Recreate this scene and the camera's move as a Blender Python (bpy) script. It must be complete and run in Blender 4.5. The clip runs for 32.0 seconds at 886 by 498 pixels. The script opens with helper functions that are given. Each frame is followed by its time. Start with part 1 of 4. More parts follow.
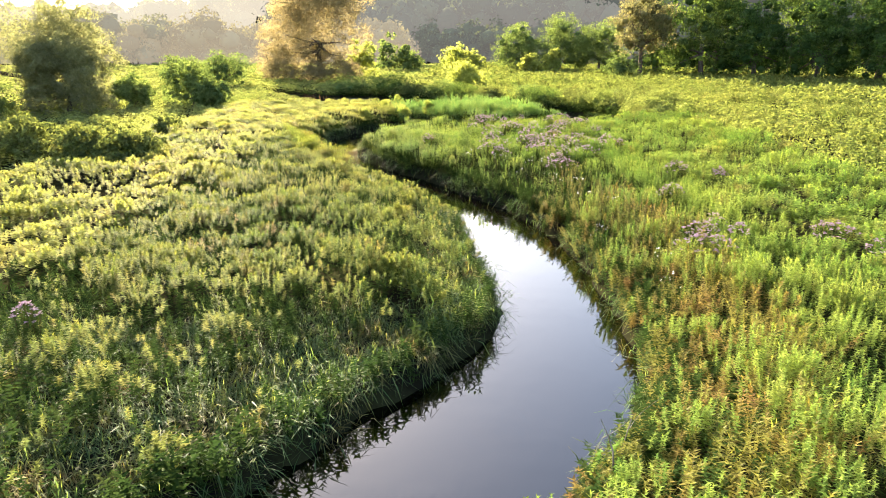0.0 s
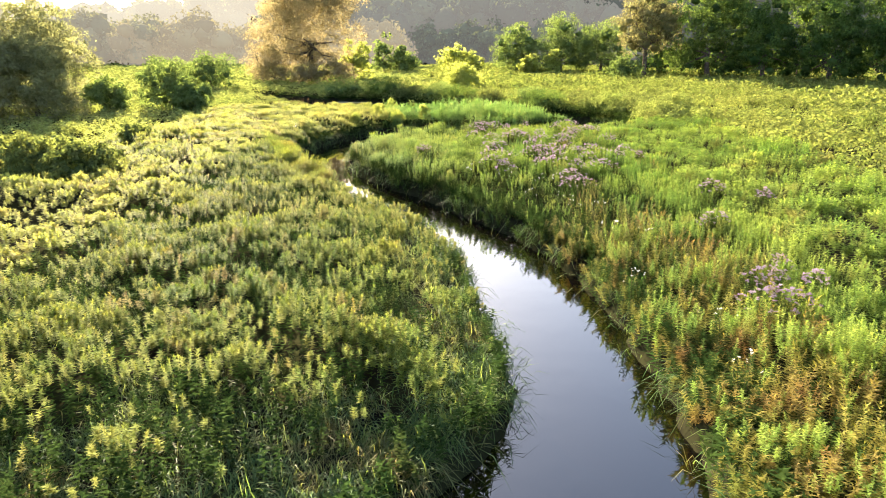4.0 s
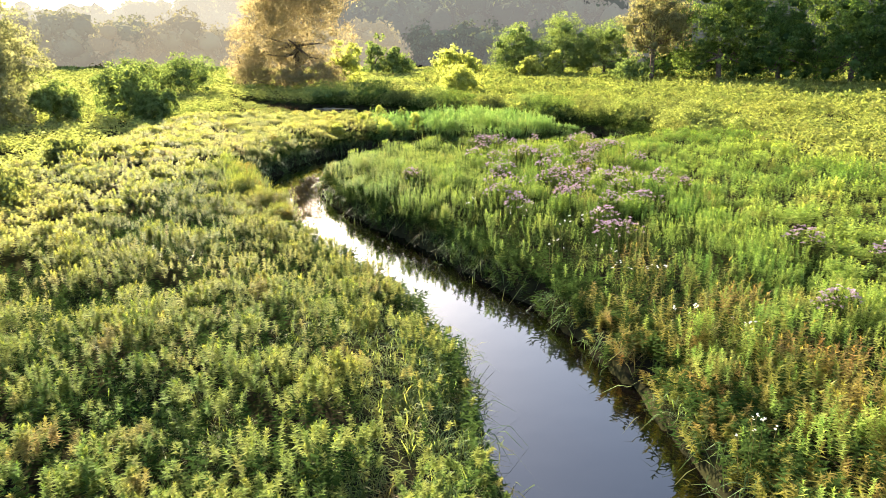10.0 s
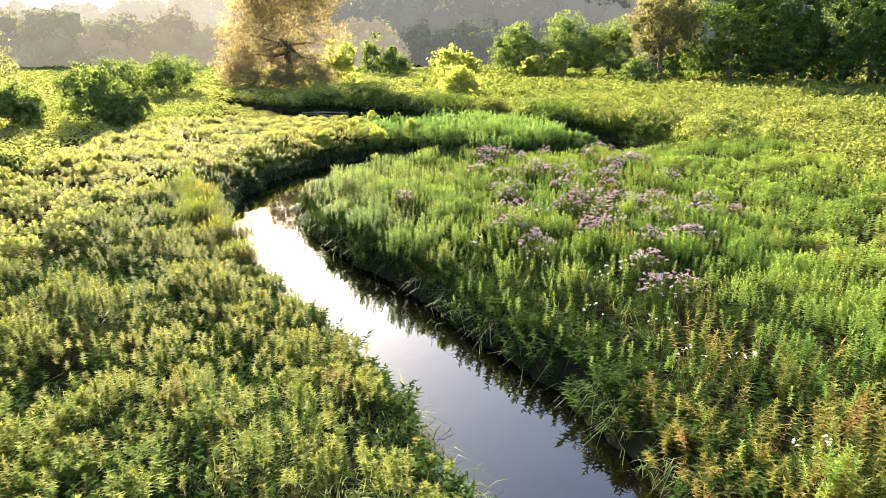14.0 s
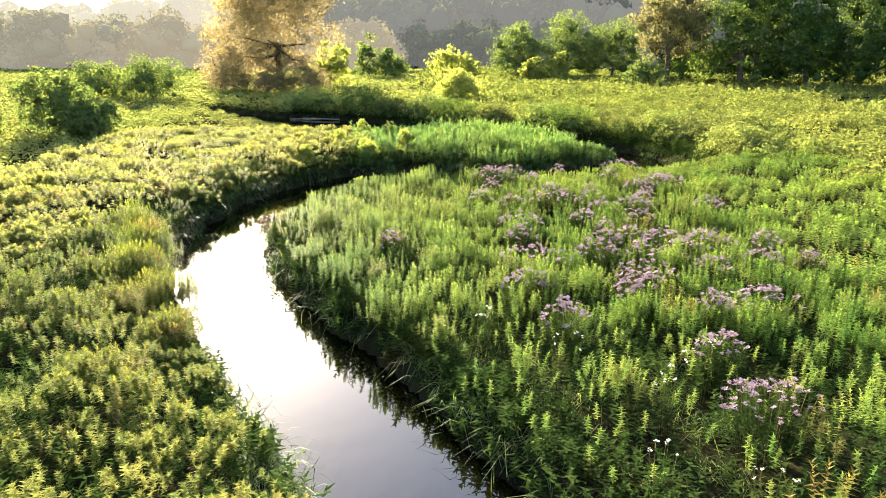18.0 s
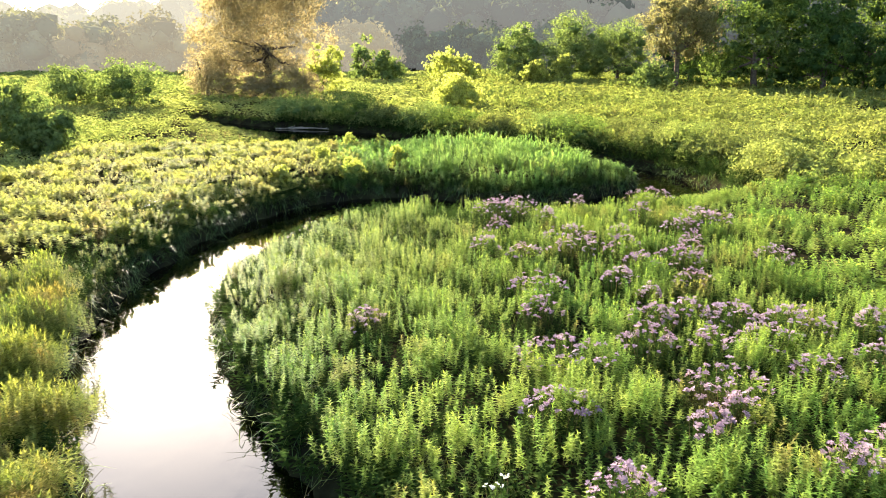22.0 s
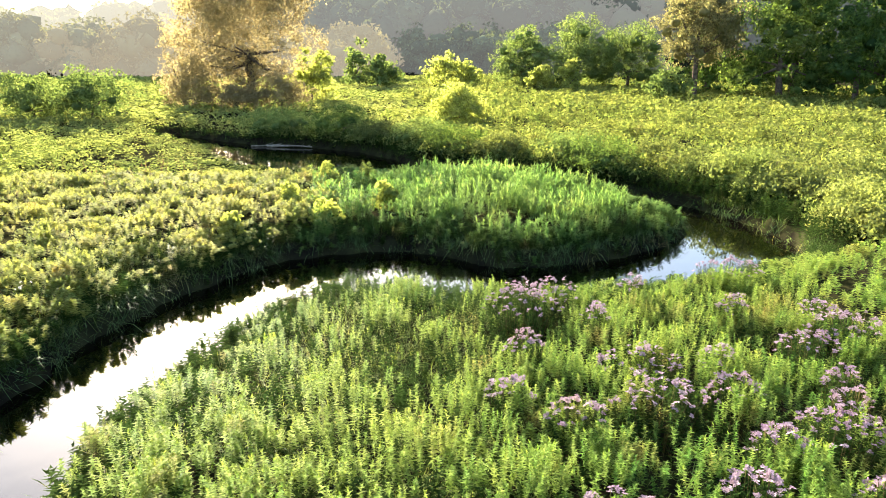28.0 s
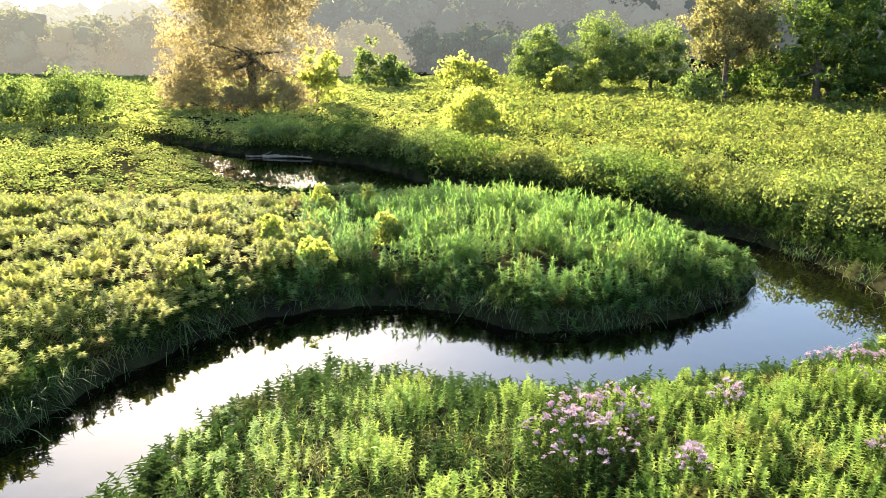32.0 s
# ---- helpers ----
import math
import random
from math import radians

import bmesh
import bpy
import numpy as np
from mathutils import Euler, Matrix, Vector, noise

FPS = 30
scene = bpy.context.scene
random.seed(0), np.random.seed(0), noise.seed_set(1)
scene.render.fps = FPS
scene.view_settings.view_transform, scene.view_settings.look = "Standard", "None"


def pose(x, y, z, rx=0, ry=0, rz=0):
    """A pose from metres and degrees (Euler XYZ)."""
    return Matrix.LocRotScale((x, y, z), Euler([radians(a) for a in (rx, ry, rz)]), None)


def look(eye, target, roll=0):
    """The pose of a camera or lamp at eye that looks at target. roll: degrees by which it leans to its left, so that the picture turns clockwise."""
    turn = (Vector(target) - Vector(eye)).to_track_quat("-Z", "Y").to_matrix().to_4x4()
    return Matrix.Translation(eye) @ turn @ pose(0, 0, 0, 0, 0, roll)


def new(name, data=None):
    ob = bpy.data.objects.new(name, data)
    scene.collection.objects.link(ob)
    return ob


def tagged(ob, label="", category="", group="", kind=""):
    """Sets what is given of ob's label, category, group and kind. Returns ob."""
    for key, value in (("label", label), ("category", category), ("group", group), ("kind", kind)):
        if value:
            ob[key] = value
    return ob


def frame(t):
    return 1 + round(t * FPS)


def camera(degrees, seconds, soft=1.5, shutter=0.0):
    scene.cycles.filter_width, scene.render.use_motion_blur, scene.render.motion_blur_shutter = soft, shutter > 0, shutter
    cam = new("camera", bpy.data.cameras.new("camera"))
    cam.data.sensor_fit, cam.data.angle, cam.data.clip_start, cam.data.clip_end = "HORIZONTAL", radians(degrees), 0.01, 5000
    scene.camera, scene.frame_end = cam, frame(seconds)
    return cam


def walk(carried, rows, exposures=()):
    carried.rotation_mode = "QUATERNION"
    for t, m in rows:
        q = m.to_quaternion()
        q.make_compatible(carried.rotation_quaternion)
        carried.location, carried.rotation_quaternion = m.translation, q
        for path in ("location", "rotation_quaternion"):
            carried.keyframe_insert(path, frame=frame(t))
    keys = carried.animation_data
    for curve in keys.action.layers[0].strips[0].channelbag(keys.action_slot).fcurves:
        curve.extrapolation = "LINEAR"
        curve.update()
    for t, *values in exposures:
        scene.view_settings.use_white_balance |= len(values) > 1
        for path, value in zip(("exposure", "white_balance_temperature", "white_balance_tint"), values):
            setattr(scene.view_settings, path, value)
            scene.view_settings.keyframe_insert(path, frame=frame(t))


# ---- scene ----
cam = camera(65.9, 32.0, soft=0.8)
METRES, EYE, TILT, LEAN, TURN = 40.0, 7.0, -16.8, 0.0, 0.0
ROWS = [
    (0.0, 0.0, 0.0, 0.0, -0.0, 0.0, -0.0),
    (0.5, 0.0002, 0.0126, 0.0036, -0.0, -0.01, 0.0),
    (1.0, 0.0004, 0.0257, 0.0073, -0.02, -0.01, 0.01),
    (1.5, 0.0005, 0.0392, 0.0112, -0.04, -0.01, 0.01),
    (2.0, 0.0006, 0.0529, 0.0151, -0.06, -0.0, 0.01),
    (2.5, 0.0008, 0.0667, 0.019, -0.09, 0.02, 0.02),
    (3.0, 0.0008, 0.0808, 0.023, -0.13, 0.03, 0.04),
    (3.5, 0.0011, 0.0949, 0.0269, -0.17, 0.05, 0.03),
    (5.5, 0.0007, 0.1517, 0.0426, -0.35, 0.11, 0.07),
    (6.0, 0.0006, 0.1661, 0.0466, -0.39, 0.13, 0.08),
    (6.5, 0.0008, 0.1806, 0.0507, -0.42, 0.16, 0.1),
    (7.0, 0.0014, 0.1951, 0.0548, -0.43, 0.18, 0.11),
    (7.5, 0.0021, 0.2095, 0.059, -0.44, 0.2, 0.12),
    (8.0, 0.0028, 0.2241, 0.0632, -0.45, 0.23, 0.13),
    (8.5, 0.003, 0.2388, 0.0676, -0.47, 0.23, 0.15),
    (9.0, 0.0034, 0.2538, 0.0719, -0.48, 0.24, 0.16),
    (9.5, 0.0039, 0.2689, 0.076, -0.49, 0.22, 0.16),
    (10.0, 0.0045, 0.2841, 0.0799, -0.5, 0.23, 0.18),
    (10.5, 0.0049, 0.2992, 0.0842, -0.5, 0.2, 0.16),
    (11.0, 0.0056, 0.3145, 0.0883, -0.52, 0.21, 0.16),
    (11.5, 0.0059, 0.3296, 0.0926, -0.55, 0.19, 0.13),
    (12.0, 0.0061, 0.3445, 0.0969, -0.56, 0.2, 0.16),
    (12.5, 0.0062, 0.3594, 0.1013, -0.57, 0.2, 0.15),
    (13.0, 0.0059, 0.3741, 0.1057, -0.59, 0.21, 0.16),
    (13.5, 0.0058, 0.3884, 0.1101, -0.6, 0.21, 0.16),
    (14.0, 0.0058, 0.4028, 0.1145, -0.63, 0.22, 0.15),
    (14.5, 0.0058, 0.4171, 0.1189, -0.65, 0.22, 0.15),
    (16.5, 0.0072, 0.4741, 0.1373, -0.73, 0.24, 0.23),
    (17.0, 0.0074, 0.4887, 0.1421, -0.75, 0.24, 0.24),
    (17.5, 0.0077, 0.5033, 0.1469, -0.76, 0.25, 0.24),
    (18.0, 0.0083, 0.518, 0.152, -0.76, 0.26, 0.26),
    (18.5, 0.009, 0.5329, 0.1571, -0.76, 0.27, 0.25),
    (19.0, 0.0097, 0.5479, 0.1624, -0.77, 0.28, 0.26),
    (19.5, 0.0106, 0.5631, 0.1678, -0.76, 0.28, 0.29),
    (20.0, 0.0111, 0.5785, 0.1729, -0.79, 0.29, 0.28),
    (20.5, 0.0115, 0.5939, 0.1782, -0.8, 0.29, 0.27),
    (21.0, 0.0119, 0.6096, 0.1838, -0.81, 0.3, 0.3),
    (21.5, 0.0125, 0.6253, 0.1892, -0.81, 0.31, 0.31),
    (22.0, 0.0133, 0.641, 0.1948, -0.81, 0.32, 0.32),
    (22.5, 0.0142, 0.6567, 0.2003, -0.82, 0.33, 0.32),
    (23.0, 0.0149, 0.6721, 0.206, -0.82, 0.34, 0.33),
    (23.5, 0.0153, 0.6875, 0.2116, -0.82, 0.34, 0.33),
    (24.0, 0.0156, 0.7031, 0.217, -0.82, 0.35, 0.32),
    (24.5, 0.016, 0.7186, 0.2223, -0.82, 0.37, 0.35),
    (25.0, 0.0163, 0.7339, 0.2277, -0.83, 0.37, 0.34),
    (25.5, 0.0163, 0.7492, 0.233, -0.84, 0.38, 0.32),
    (27.5, 0.0168, 0.811, 0.2537, -0.87, 0.48, 0.3),
    (28.0, 0.017, 0.8264, 0.2591, -0.87, 0.49, 0.27),
    (28.5, 0.0172, 0.8409, 0.2641, -0.87, 0.49, 0.24),
    (29.0, 0.0171, 0.8566, 0.2695, -0.87, 0.49, 0.22),
    (29.5, 0.017, 0.8725, 0.275, -0.76, 0.49, 0.18),
    (30.0, 0.0167, 0.8885, 0.2804, -0.59, 0.49, 0.1),
    (30.5, 0.0167, 0.9045, 0.286, -0.42, 0.46, 0.04),
    (31.0, 0.0167, 0.9207, 0.2912, -0.26, 0.44, -0.02),
    (31.5, 0.0167, 0.9367, 0.2965, -0.1, 0.43, -0.09),
    (32.0, 0.0166, 0.9527, 0.3017, 0.08, 0.4, -0.15),
]
walk(cam, [(t, pose(0, 0, EYE, TILT, LEAN, TURN) @ pose(METRES * x, METRES * y, METRES * z, 90 + pitch, roll, yaw)) for t, x, y, z, yaw, pitch, roll in ROWS],
     exposures=[(0.0, 3.36, 6650, 15), (16.0, 3.30, 6550, 13), (32.0, 3.40, 6350, 11)])

# ---- light ----
SUN_AZ, SUN_EL = radians(-21.5), radians(19.0)
world = bpy.data.worlds.new("sky")
scene.world = world
world.use_nodes = True
wt = world.node_tree
wt.nodes.clear()
sky = wt.nodes.new("ShaderNodeTexSky")
sky.sky_type, sky.sun_disc = "NISHITA", False
sky.sun_elevation, sky.sun_rotation = SUN_EL, SUN_AZ
sky.air_density, sky.dust_density, sky.ozone_density = 1.0, 1.3, 1.0
bg = wt.nodes.new("ShaderNodeBackground")
bg.inputs["Strength"].default_value = 0.064
wo = wt.nodes.new("ShaderNodeOutputWorld")
wt.links.new(sky.outputs[0], bg.inputs["Color"])
wt.links.new(bg.outputs[0], wo.inputs["Surface"])

sun = new("sun", bpy.data.lights.new("sun", "SUN"))
sun.data.energy, sun.data.angle, sun.data.color = 5.0, radians(0.7), (1.0, 0.87, 0.68)
to_sun = Vector((math.sin(SUN_AZ) * math.cos(SUN_EL), math.cos(SUN_AZ) * math.cos(SUN_EL), math.sin(SUN_EL)))
sun.matrix_world = look((0, 0, 60), Vector((0, 0, 60)) - to_sun)


# ---- materials ----
def tree_of(name):
    m = bpy.data.materials.new(name)
    m.use_nodes = True
    m.node_tree.nodes.clear()
    return m, m.node_tree.nodes, m.node_tree.links


def noise_node(n, l, scale, detail=3.0, vector=None):
    t = n.new("ShaderNodeTexNoise")
    t.inputs["Scale"].default_value, t.inputs["Detail"].default_value = scale, detail
    if vector:
        l.new(vector, t.inputs["Vector"])
    return t.outputs["Fac"]


def mix_node(n, l, a, b, fac, blend="MIX"):
    m = n.new("ShaderNodeMix")
    m.data_type, m.blend_type = "RGBA", blend
    for socket, value in ((m.inputs[6], a), (m.inputs[7], b), (m.inputs[0], fac)):
        if hasattr(value, "is_linked"):
            l.new(value, socket)
        elif isinstance(value, tuple):
            socket.default_value = (*value, 1)
        else:
            socket.default_value = value
    return m.outputs[2]


def spread(n, l, value, low, high):
    r = n.new("ShaderNodeMapRange")
    r.inputs[1].default_value, r.inputs[2].default_value = low, high
    l.new(value, r.inputs[0])
    return r.outputs[0]


def leaf_material(name, fresh, pale, worn, through_light=0.5, rough=0.5, patch=0.22, worn_share=0.25, gloss=0.03, glow=(1.7, 1.7, 0.7), vary=0.38):
    """Thin leaves: tone by plant, by leaf and by patches of the stand; light passes through them."""
    m, n, l = tree_of(name)
    co = n.new("ShaderNodeNewGeometry")
    att = n.new("ShaderNodeAttribute")
    att.attribute_name = "tone"
    patches = spread(n, l, noise_node(n, l, patch, 4.0, co.outputs["Position"]), 0.35, 0.65)
    c = mix_node(n, l, fresh, pale, patches)
    c2 = mix_node(n, l, fresh, pale, att.outputs["Fac"])
    c = mix_node(n, l, c, c2, 0.55)
    dry = spread(n, l, noise_node(n, l, 0.9, 3.0, co.outputs["Position"]), 0.72 - worn_share * 0.6, 0.95 - worn_share * 0.6)
    c = mix_node(n, l, c, worn, dry)
    isl = spread(n, l, co.outputs["Random Per Island"], 0.0, 1.0)
    c = mix_node(n, l, c, mix_node(n, l, (1 - vary,) * 3, (1 + vary, 1 + vary, 1 + vary * 0.8), isl), 1.0, "MULTIPLY")
    p = n.new("ShaderNodeBsdfPrincipled")
    p.inputs["Roughness"].default_value = rough
    p.inputs["Specular IOR Level"].default_value = gloss
    l.new(c, p.inputs["Base Color"])
    tr = n.new("ShaderNodeBsdfTranslucent")
    l.new(mix_node(n, l, c, glow, 1.0, "MULTIPLY"), tr.inputs["Color"])
    mx = n.new("ShaderNodeMixShader")
    mx.inputs[0].default_value = through_light
    l.new(p.outputs[0], mx.inputs[1])
    l.new(tr.outputs[0], mx.inputs[2])
    o = n.new("ShaderNodeOutputMaterial")
    l.new(mx.outputs[0], o.inputs["Surface"])
    return m


def solid_material(name, a, b, scale=2.0, rough=0.85, bump=0.4, fine=12.0):
    m, n, l = tree_of(name)
    co = n.new("ShaderNodeNewGeometry")
    big = spread(n, l, noise_node(n, l, scale, 5.0, co.outputs["Position"]), 0.35, 0.65)
    small = noise_node(n, l, scale * fine, 3.0, co.outputs["Position"])
    c = mix_node(n, l, mix_node(n, l, a, b, big), mix_node(n, l, (0.7, 0.7, 0.7), (1.3, 1.3, 1.3), small), 1.0, "MULTIPLY")
    p = n.new("ShaderNodeBsdfPrincipled")
    p.inputs["Roughness"].default_value = rough
    p.inputs["Specular IOR Level"].default_value = 0.0
    l.new(c, p.inputs["Base Color"])
    bp = n.new("ShaderNodeBump")
    bp.inputs["Strength"].default_value = bump
    bp.inputs["Distance"].default_value = 0.03
    l.new(small, bp.inputs["Height"])
    l.new(bp.outputs[0], p.inputs["Normal"])
    o = n.new("ShaderNodeOutputMaterial")
    l.new(p.outputs[0], o.inputs["Surface"])
    return m


def water_material():
    m, n, l = tree_of("stream_water")
    co = n.new("ShaderNodeNewGeometry")
    swirl = noise_node(n, l, 0.5, 2.0, co.outputs["Position"])
    mp = n.new("ShaderNodeMapping")
    mp.inputs["Scale"].default_value = (1.0, 0.45, 1.0)
    l.new(co.outputs["Position"], mp.inputs["Vector"])
    rip = noise_node(n, l, 3.2, 3.0, mp.outputs[0])
    calm = spread(n, l, swirl, 0.42, 0.62)
    h = n.new("ShaderNodeMath")
    h.operation = "MULTIPLY"
    l.new(rip, h.inputs[0])
    l.new(calm, h.inputs[1])
    bp = n.new("ShaderNodeBump")
    bp.inputs["Strength"].default_value = 0.07
    bp.inputs["Distance"].default_value = 0.05
    l.new(h.outputs[0], bp.inputs["Height"])
    p = n.new("ShaderNodeBsdfPrincipled")
    p.inputs["Base Color"].default_value = (0.0016, 0.0013, 0.0010, 1)
    p.inputs["Roughness"].default_value = 0.012
    p.inputs["IOR"].default_value = 1.68
    l.new(bp.outputs[0], p.inputs["Normal"])
    o = n.new("ShaderNodeOutputMaterial")
    l.new(p.outputs[0], o.inputs["Surface"])
    return m


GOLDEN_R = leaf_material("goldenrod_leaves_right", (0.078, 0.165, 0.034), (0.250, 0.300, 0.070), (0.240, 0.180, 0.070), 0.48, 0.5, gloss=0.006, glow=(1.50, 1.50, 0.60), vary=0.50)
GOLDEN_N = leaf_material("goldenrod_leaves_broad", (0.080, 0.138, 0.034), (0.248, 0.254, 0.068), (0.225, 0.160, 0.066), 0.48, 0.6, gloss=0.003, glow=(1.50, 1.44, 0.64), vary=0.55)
# Same goldenrod farther off, paler: the sun's veil is put into its colour.
GOLDEN_L = leaf_material("goldenrod_leaves_left_glare", (0.152, 0.205, 0.060), (0.352, 0.350, 0.116), (0.310, 0.255, 0.105), 0.52, 0.6, gloss=0.003, glow=(1.55, 1.46, 0.78), vary=0.45)
# Darkened leaves: shade between stems and under banks is put into this colour.
SHADE_GREEN = leaf_material("undergrowth_leaves_shade_dark", (0.019, 0.042, 0.011), (0.040, 0.064, 0.016), (0.050, 0.044, 0.018), 0.36, gloss=0.0)
BANK_WEED = leaf_material("weathered_bank_weeds", (0.088, 0.112, 0.024), (0.190, 0.172, 0.042), (0.180, 0.110, 0.042), 0.46, worn_share=0.40, vary=0.6)
GRASS = leaf_material("meadow_grass_blades", (0.085, 0.140, 0.048), (0.215, 0.248, 0.086), (0.240, 0.200, 0.088), 0.5, 0.5, gloss=0.02)
BANK_GRASS = leaf_material("bank_grass_blades", (0.045, 0.095, 0.040), (0.110, 0.150, 0.060), (0.180, 0.125, 0.055), 0.42, 0.5, worn_share=0.35, gloss=0.02)
REED = leaf_material("soft_green_reeds", (0.092, 0.190, 0.056), (0.195, 0.272, 0.088), (0.250, 0.250, 0.088), 0.50, gloss=0.004, glow=(1.5, 1.5, 0.8))
SCRUB = leaf_material("willow_scrub_leaves", (0.100, 0.138, 0.042), (0.200, 0.222, 0.070), (0.180, 0.170, 0.062), 0.42, gloss=0.0, glow=(1.45, 1.45, 0.85), vary=0.35)
# Far meadow leaves made paler, with haze put into their colour.
FAR_FIELD = leaf_material("far_meadow_leaves", (0.130, 0.172, 0.056), (0.250, 0.262, 0.092), (0.225, 0.200, 0.088), 0.46, patch=0.06, gloss=0.0, glow=(1.45, 1.45, 0.85), vary=0.32)
FAR_SCRUB = leaf_material("far_scrub_leaves", (0.082, 0.118, 0.034), (0.175, 0.190, 0.058), (0.160, 0.145, 0.058), 0.44, patch=0.10, gloss=0.0, glow=(1.45, 1.42, 0.8), vary=0.32)
TREE_GREEN = leaf_material("tree_leaves_green", (0.038, 0.070, 0.024), (0.112, 0.155, 0.044), (0.095, 0.105, 0.042), 0.42, gloss=0.0, glow=(1.5, 1.5, 0.7))
WILLOW = leaf_material("willow_leaves_silvery", (0.070, 0.108, 0.040), (0.155, 0.195, 0.068), (0.140, 0.148, 0.062), 0.44, gloss=0.0, glow=(1.45, 1.45, 0.8), vary=0.3)
TREE_DARK = leaf_material("tree_leaves_dark", (0.030, 0.060, 0.022), (0.075, 0.120, 0.036), (0.066, 0.078, 0.026), 0.4, gloss=0.0)
TREE_BROWN = leaf_material("tree_leaves_bronze", (0.110, 0.112, 0.055), (0.175, 0.160, 0.080), (0.165, 0.125, 0.060), 0.5, gloss=0.0, glow=(1.4, 1.35, 0.9))
# Haze before the backlit trees is put into these pale, even leaf colours.
TREE_HAZY = leaf_material("tree_leaves_haze_pale", (0.165, 0.152, 0.088), (0.235, 0.208, 0.122), (0.215, 0.178, 0.105), 0.58, 0.7, gloss=0.0, glow=(1.42, 1.26, 0.88), vary=0.12)
TREE_MIST = leaf_material("tree_leaves_haze_olive", (0.130, 0.140, 0.074), (0.200, 0.205, 0.104), (0.180, 0.172, 0.092), 0.52, 0.7, gloss=0.0, glow=(1.40, 1.35, 0.90), vary=0.14)
BUSH_YELLOW = leaf_material("bush_leaves_yellow_green", (0.170, 0.205, 0.062), (0.270, 0.285, 0.092), (0.225, 0.220, 0.080), 0.60, gloss=0.0, glow=(1.65, 1.65, 0.90))
SHRUB_DARK = leaf_material("shrub_leaves_olive", (0.062, 0.086, 0.032), (0.140, 0.158, 0.056), (0.120, 0.115, 0.050), 0.42, gloss=0.0, glow=(1.45, 1.4, 0.75), vary=0.4)
DOCK = leaf_material("brown_seed_stalks", (0.110, 0.062, 0.040), (0.180, 0.110, 0.070), (0.140, 0.090, 0.050), 0.3, 0.7, gloss=0.0, glow=(1.2, 1.0, 0.8))
BARK = solid_material("grey_brown_bark", (0.055, 0.042, 0.032), (0.110, 0.090, 0.070), 3.0)
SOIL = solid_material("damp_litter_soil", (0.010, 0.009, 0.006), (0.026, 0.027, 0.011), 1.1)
MUD = solid_material("wet_mud_and_sticks", (0.120, 0.100, 0.075), (0.240, 0.210, 0.170), 3.0)
STEM = solid_material("green_brown_stems", (0.060, 0.070, 0.020), (0.110, 0.085, 0.035), 3.0)
PETAL = leaf_material("lilac_petals", (0.230, 0.155, 0.205), (0.370, 0.290, 0.330), (0.290, 0.210, 0.170), 0.35, 0.7, patch=0.8, glow=(1.1, 1.0, 1.15))
WHITE_PETAL = leaf_material("white_petals", (0.60, 0.60, 0.52), (0.75, 0.74, 0.66), (0.55, 0.50, 0.40), 0.3, 0.7, glow=(1.0, 1.0, 1.0))
WATER = water_material()


# ---- plan of the stream: x, y and half width along its middle ----
STREAM = [
    (-9, -4, 2.32), (-6, 1, 2.32), (-3.2, 5.5, 2.32), (-0.2, 9.8, 2.32), (2.1, 13, 2.12), (3.05, 16.2, 1.67), (3, 19.4, 1.72),
    (2.7, 22.6, 1.82), (1.95, 26.6, 1.67), (0.24, 30.2, 1.7), (-1.98, 34.2, 1.7), (-4, 37.4, 1.7), (-6.02, 41, 1.67),
    (-7, 44.5, 1.56), (-6.9, 48.2, 1.74), (-5.9, 52.2, 2.09), (-3.5, 55.9, 2.54), (-0.9, 56.8, 2.74), (2, 55.3, 2.34), (5.5, 55.5, 2.24),
    (9.4, 57, 2.34), (12.2, 59.3, 2.34), (12.9, 62.4, 1.75), (11.8, 65.8, 1.6), (8.9, 69.4, 1.6), (5, 72.6, 1.5), (1.4, 75, 1.8),
    (-3, 79.4, 2), (-7, 81.2, 4.7), (-10.8, 84.4, 4.1), (-15.5, 88.8, 1.9), (-23, 96, 1.4),
]


def glide(rows, per=10):
    """A smooth curve through the rows."""
    r = np.array(rows, float)
    r = np.vstack([2 * r[0] - r[1], r, 2 * r[-1] - r[-2]])
    out = []
    for i in range(1, len(r) - 2):
        for k in range(per):
            s = k / per
            a, b, c, d = r[i - 1:i + 3]
            out.append(0.5 * (2 * b + (c - a) * s + (2 * a - 5 * b + 4 * c - d) * s * s + (3 * b - a - 3 * c + d) * s ** 3))
    out.append(r[-2])
    return np.array(out)


LINE = glide(STREAM)


def wobble(x, y, scale, seed=0.0):
    """Cheap smooth noise in -1..1 over arrays."""
    u, v = x / scale + seed * 1.7, y / scale - seed * 2.3
    return (np.sin(u * 1.0 + 1.3 * np.sin(v * 0.9 + seed)) + np.sin(v * 1.13 + 1.1 * np.sin(u * 1.21 + 2.1)) + np.sin((u + v) * 1.9 + seed) * 0.6) / 2.6


def shore(x, y):
    """Metres from the water's edge: below nought in the stream."""
    x, y = np.asarray(x, float), np.asarray(y, float)
    out = np.empty(x.shape)
    flat, fx, fy = out.reshape(-1), x.reshape(-1), y.reshape(-1)
    for i in range(0, len(fx), 20000):
        dx = fx[i:i + 20000, None] - LINE[None, :, 0]
        dy = fy[i:i + 20000, None] - LINE[None, :, 1]
        flat[i:i + 20000] = (np.sqrt(dx * dx + dy * dy) - LINE[None, :, 2]).min(1)
    return out + 0.16 * wobble(x, y, 0.55) + 0.10 * wobble(x, y, 0.23, 3.0)


def step(a, b, v):
    s = np.clip((v - a) / (b - a), 0, 1)
    return s * s * (3 - 2 * s)


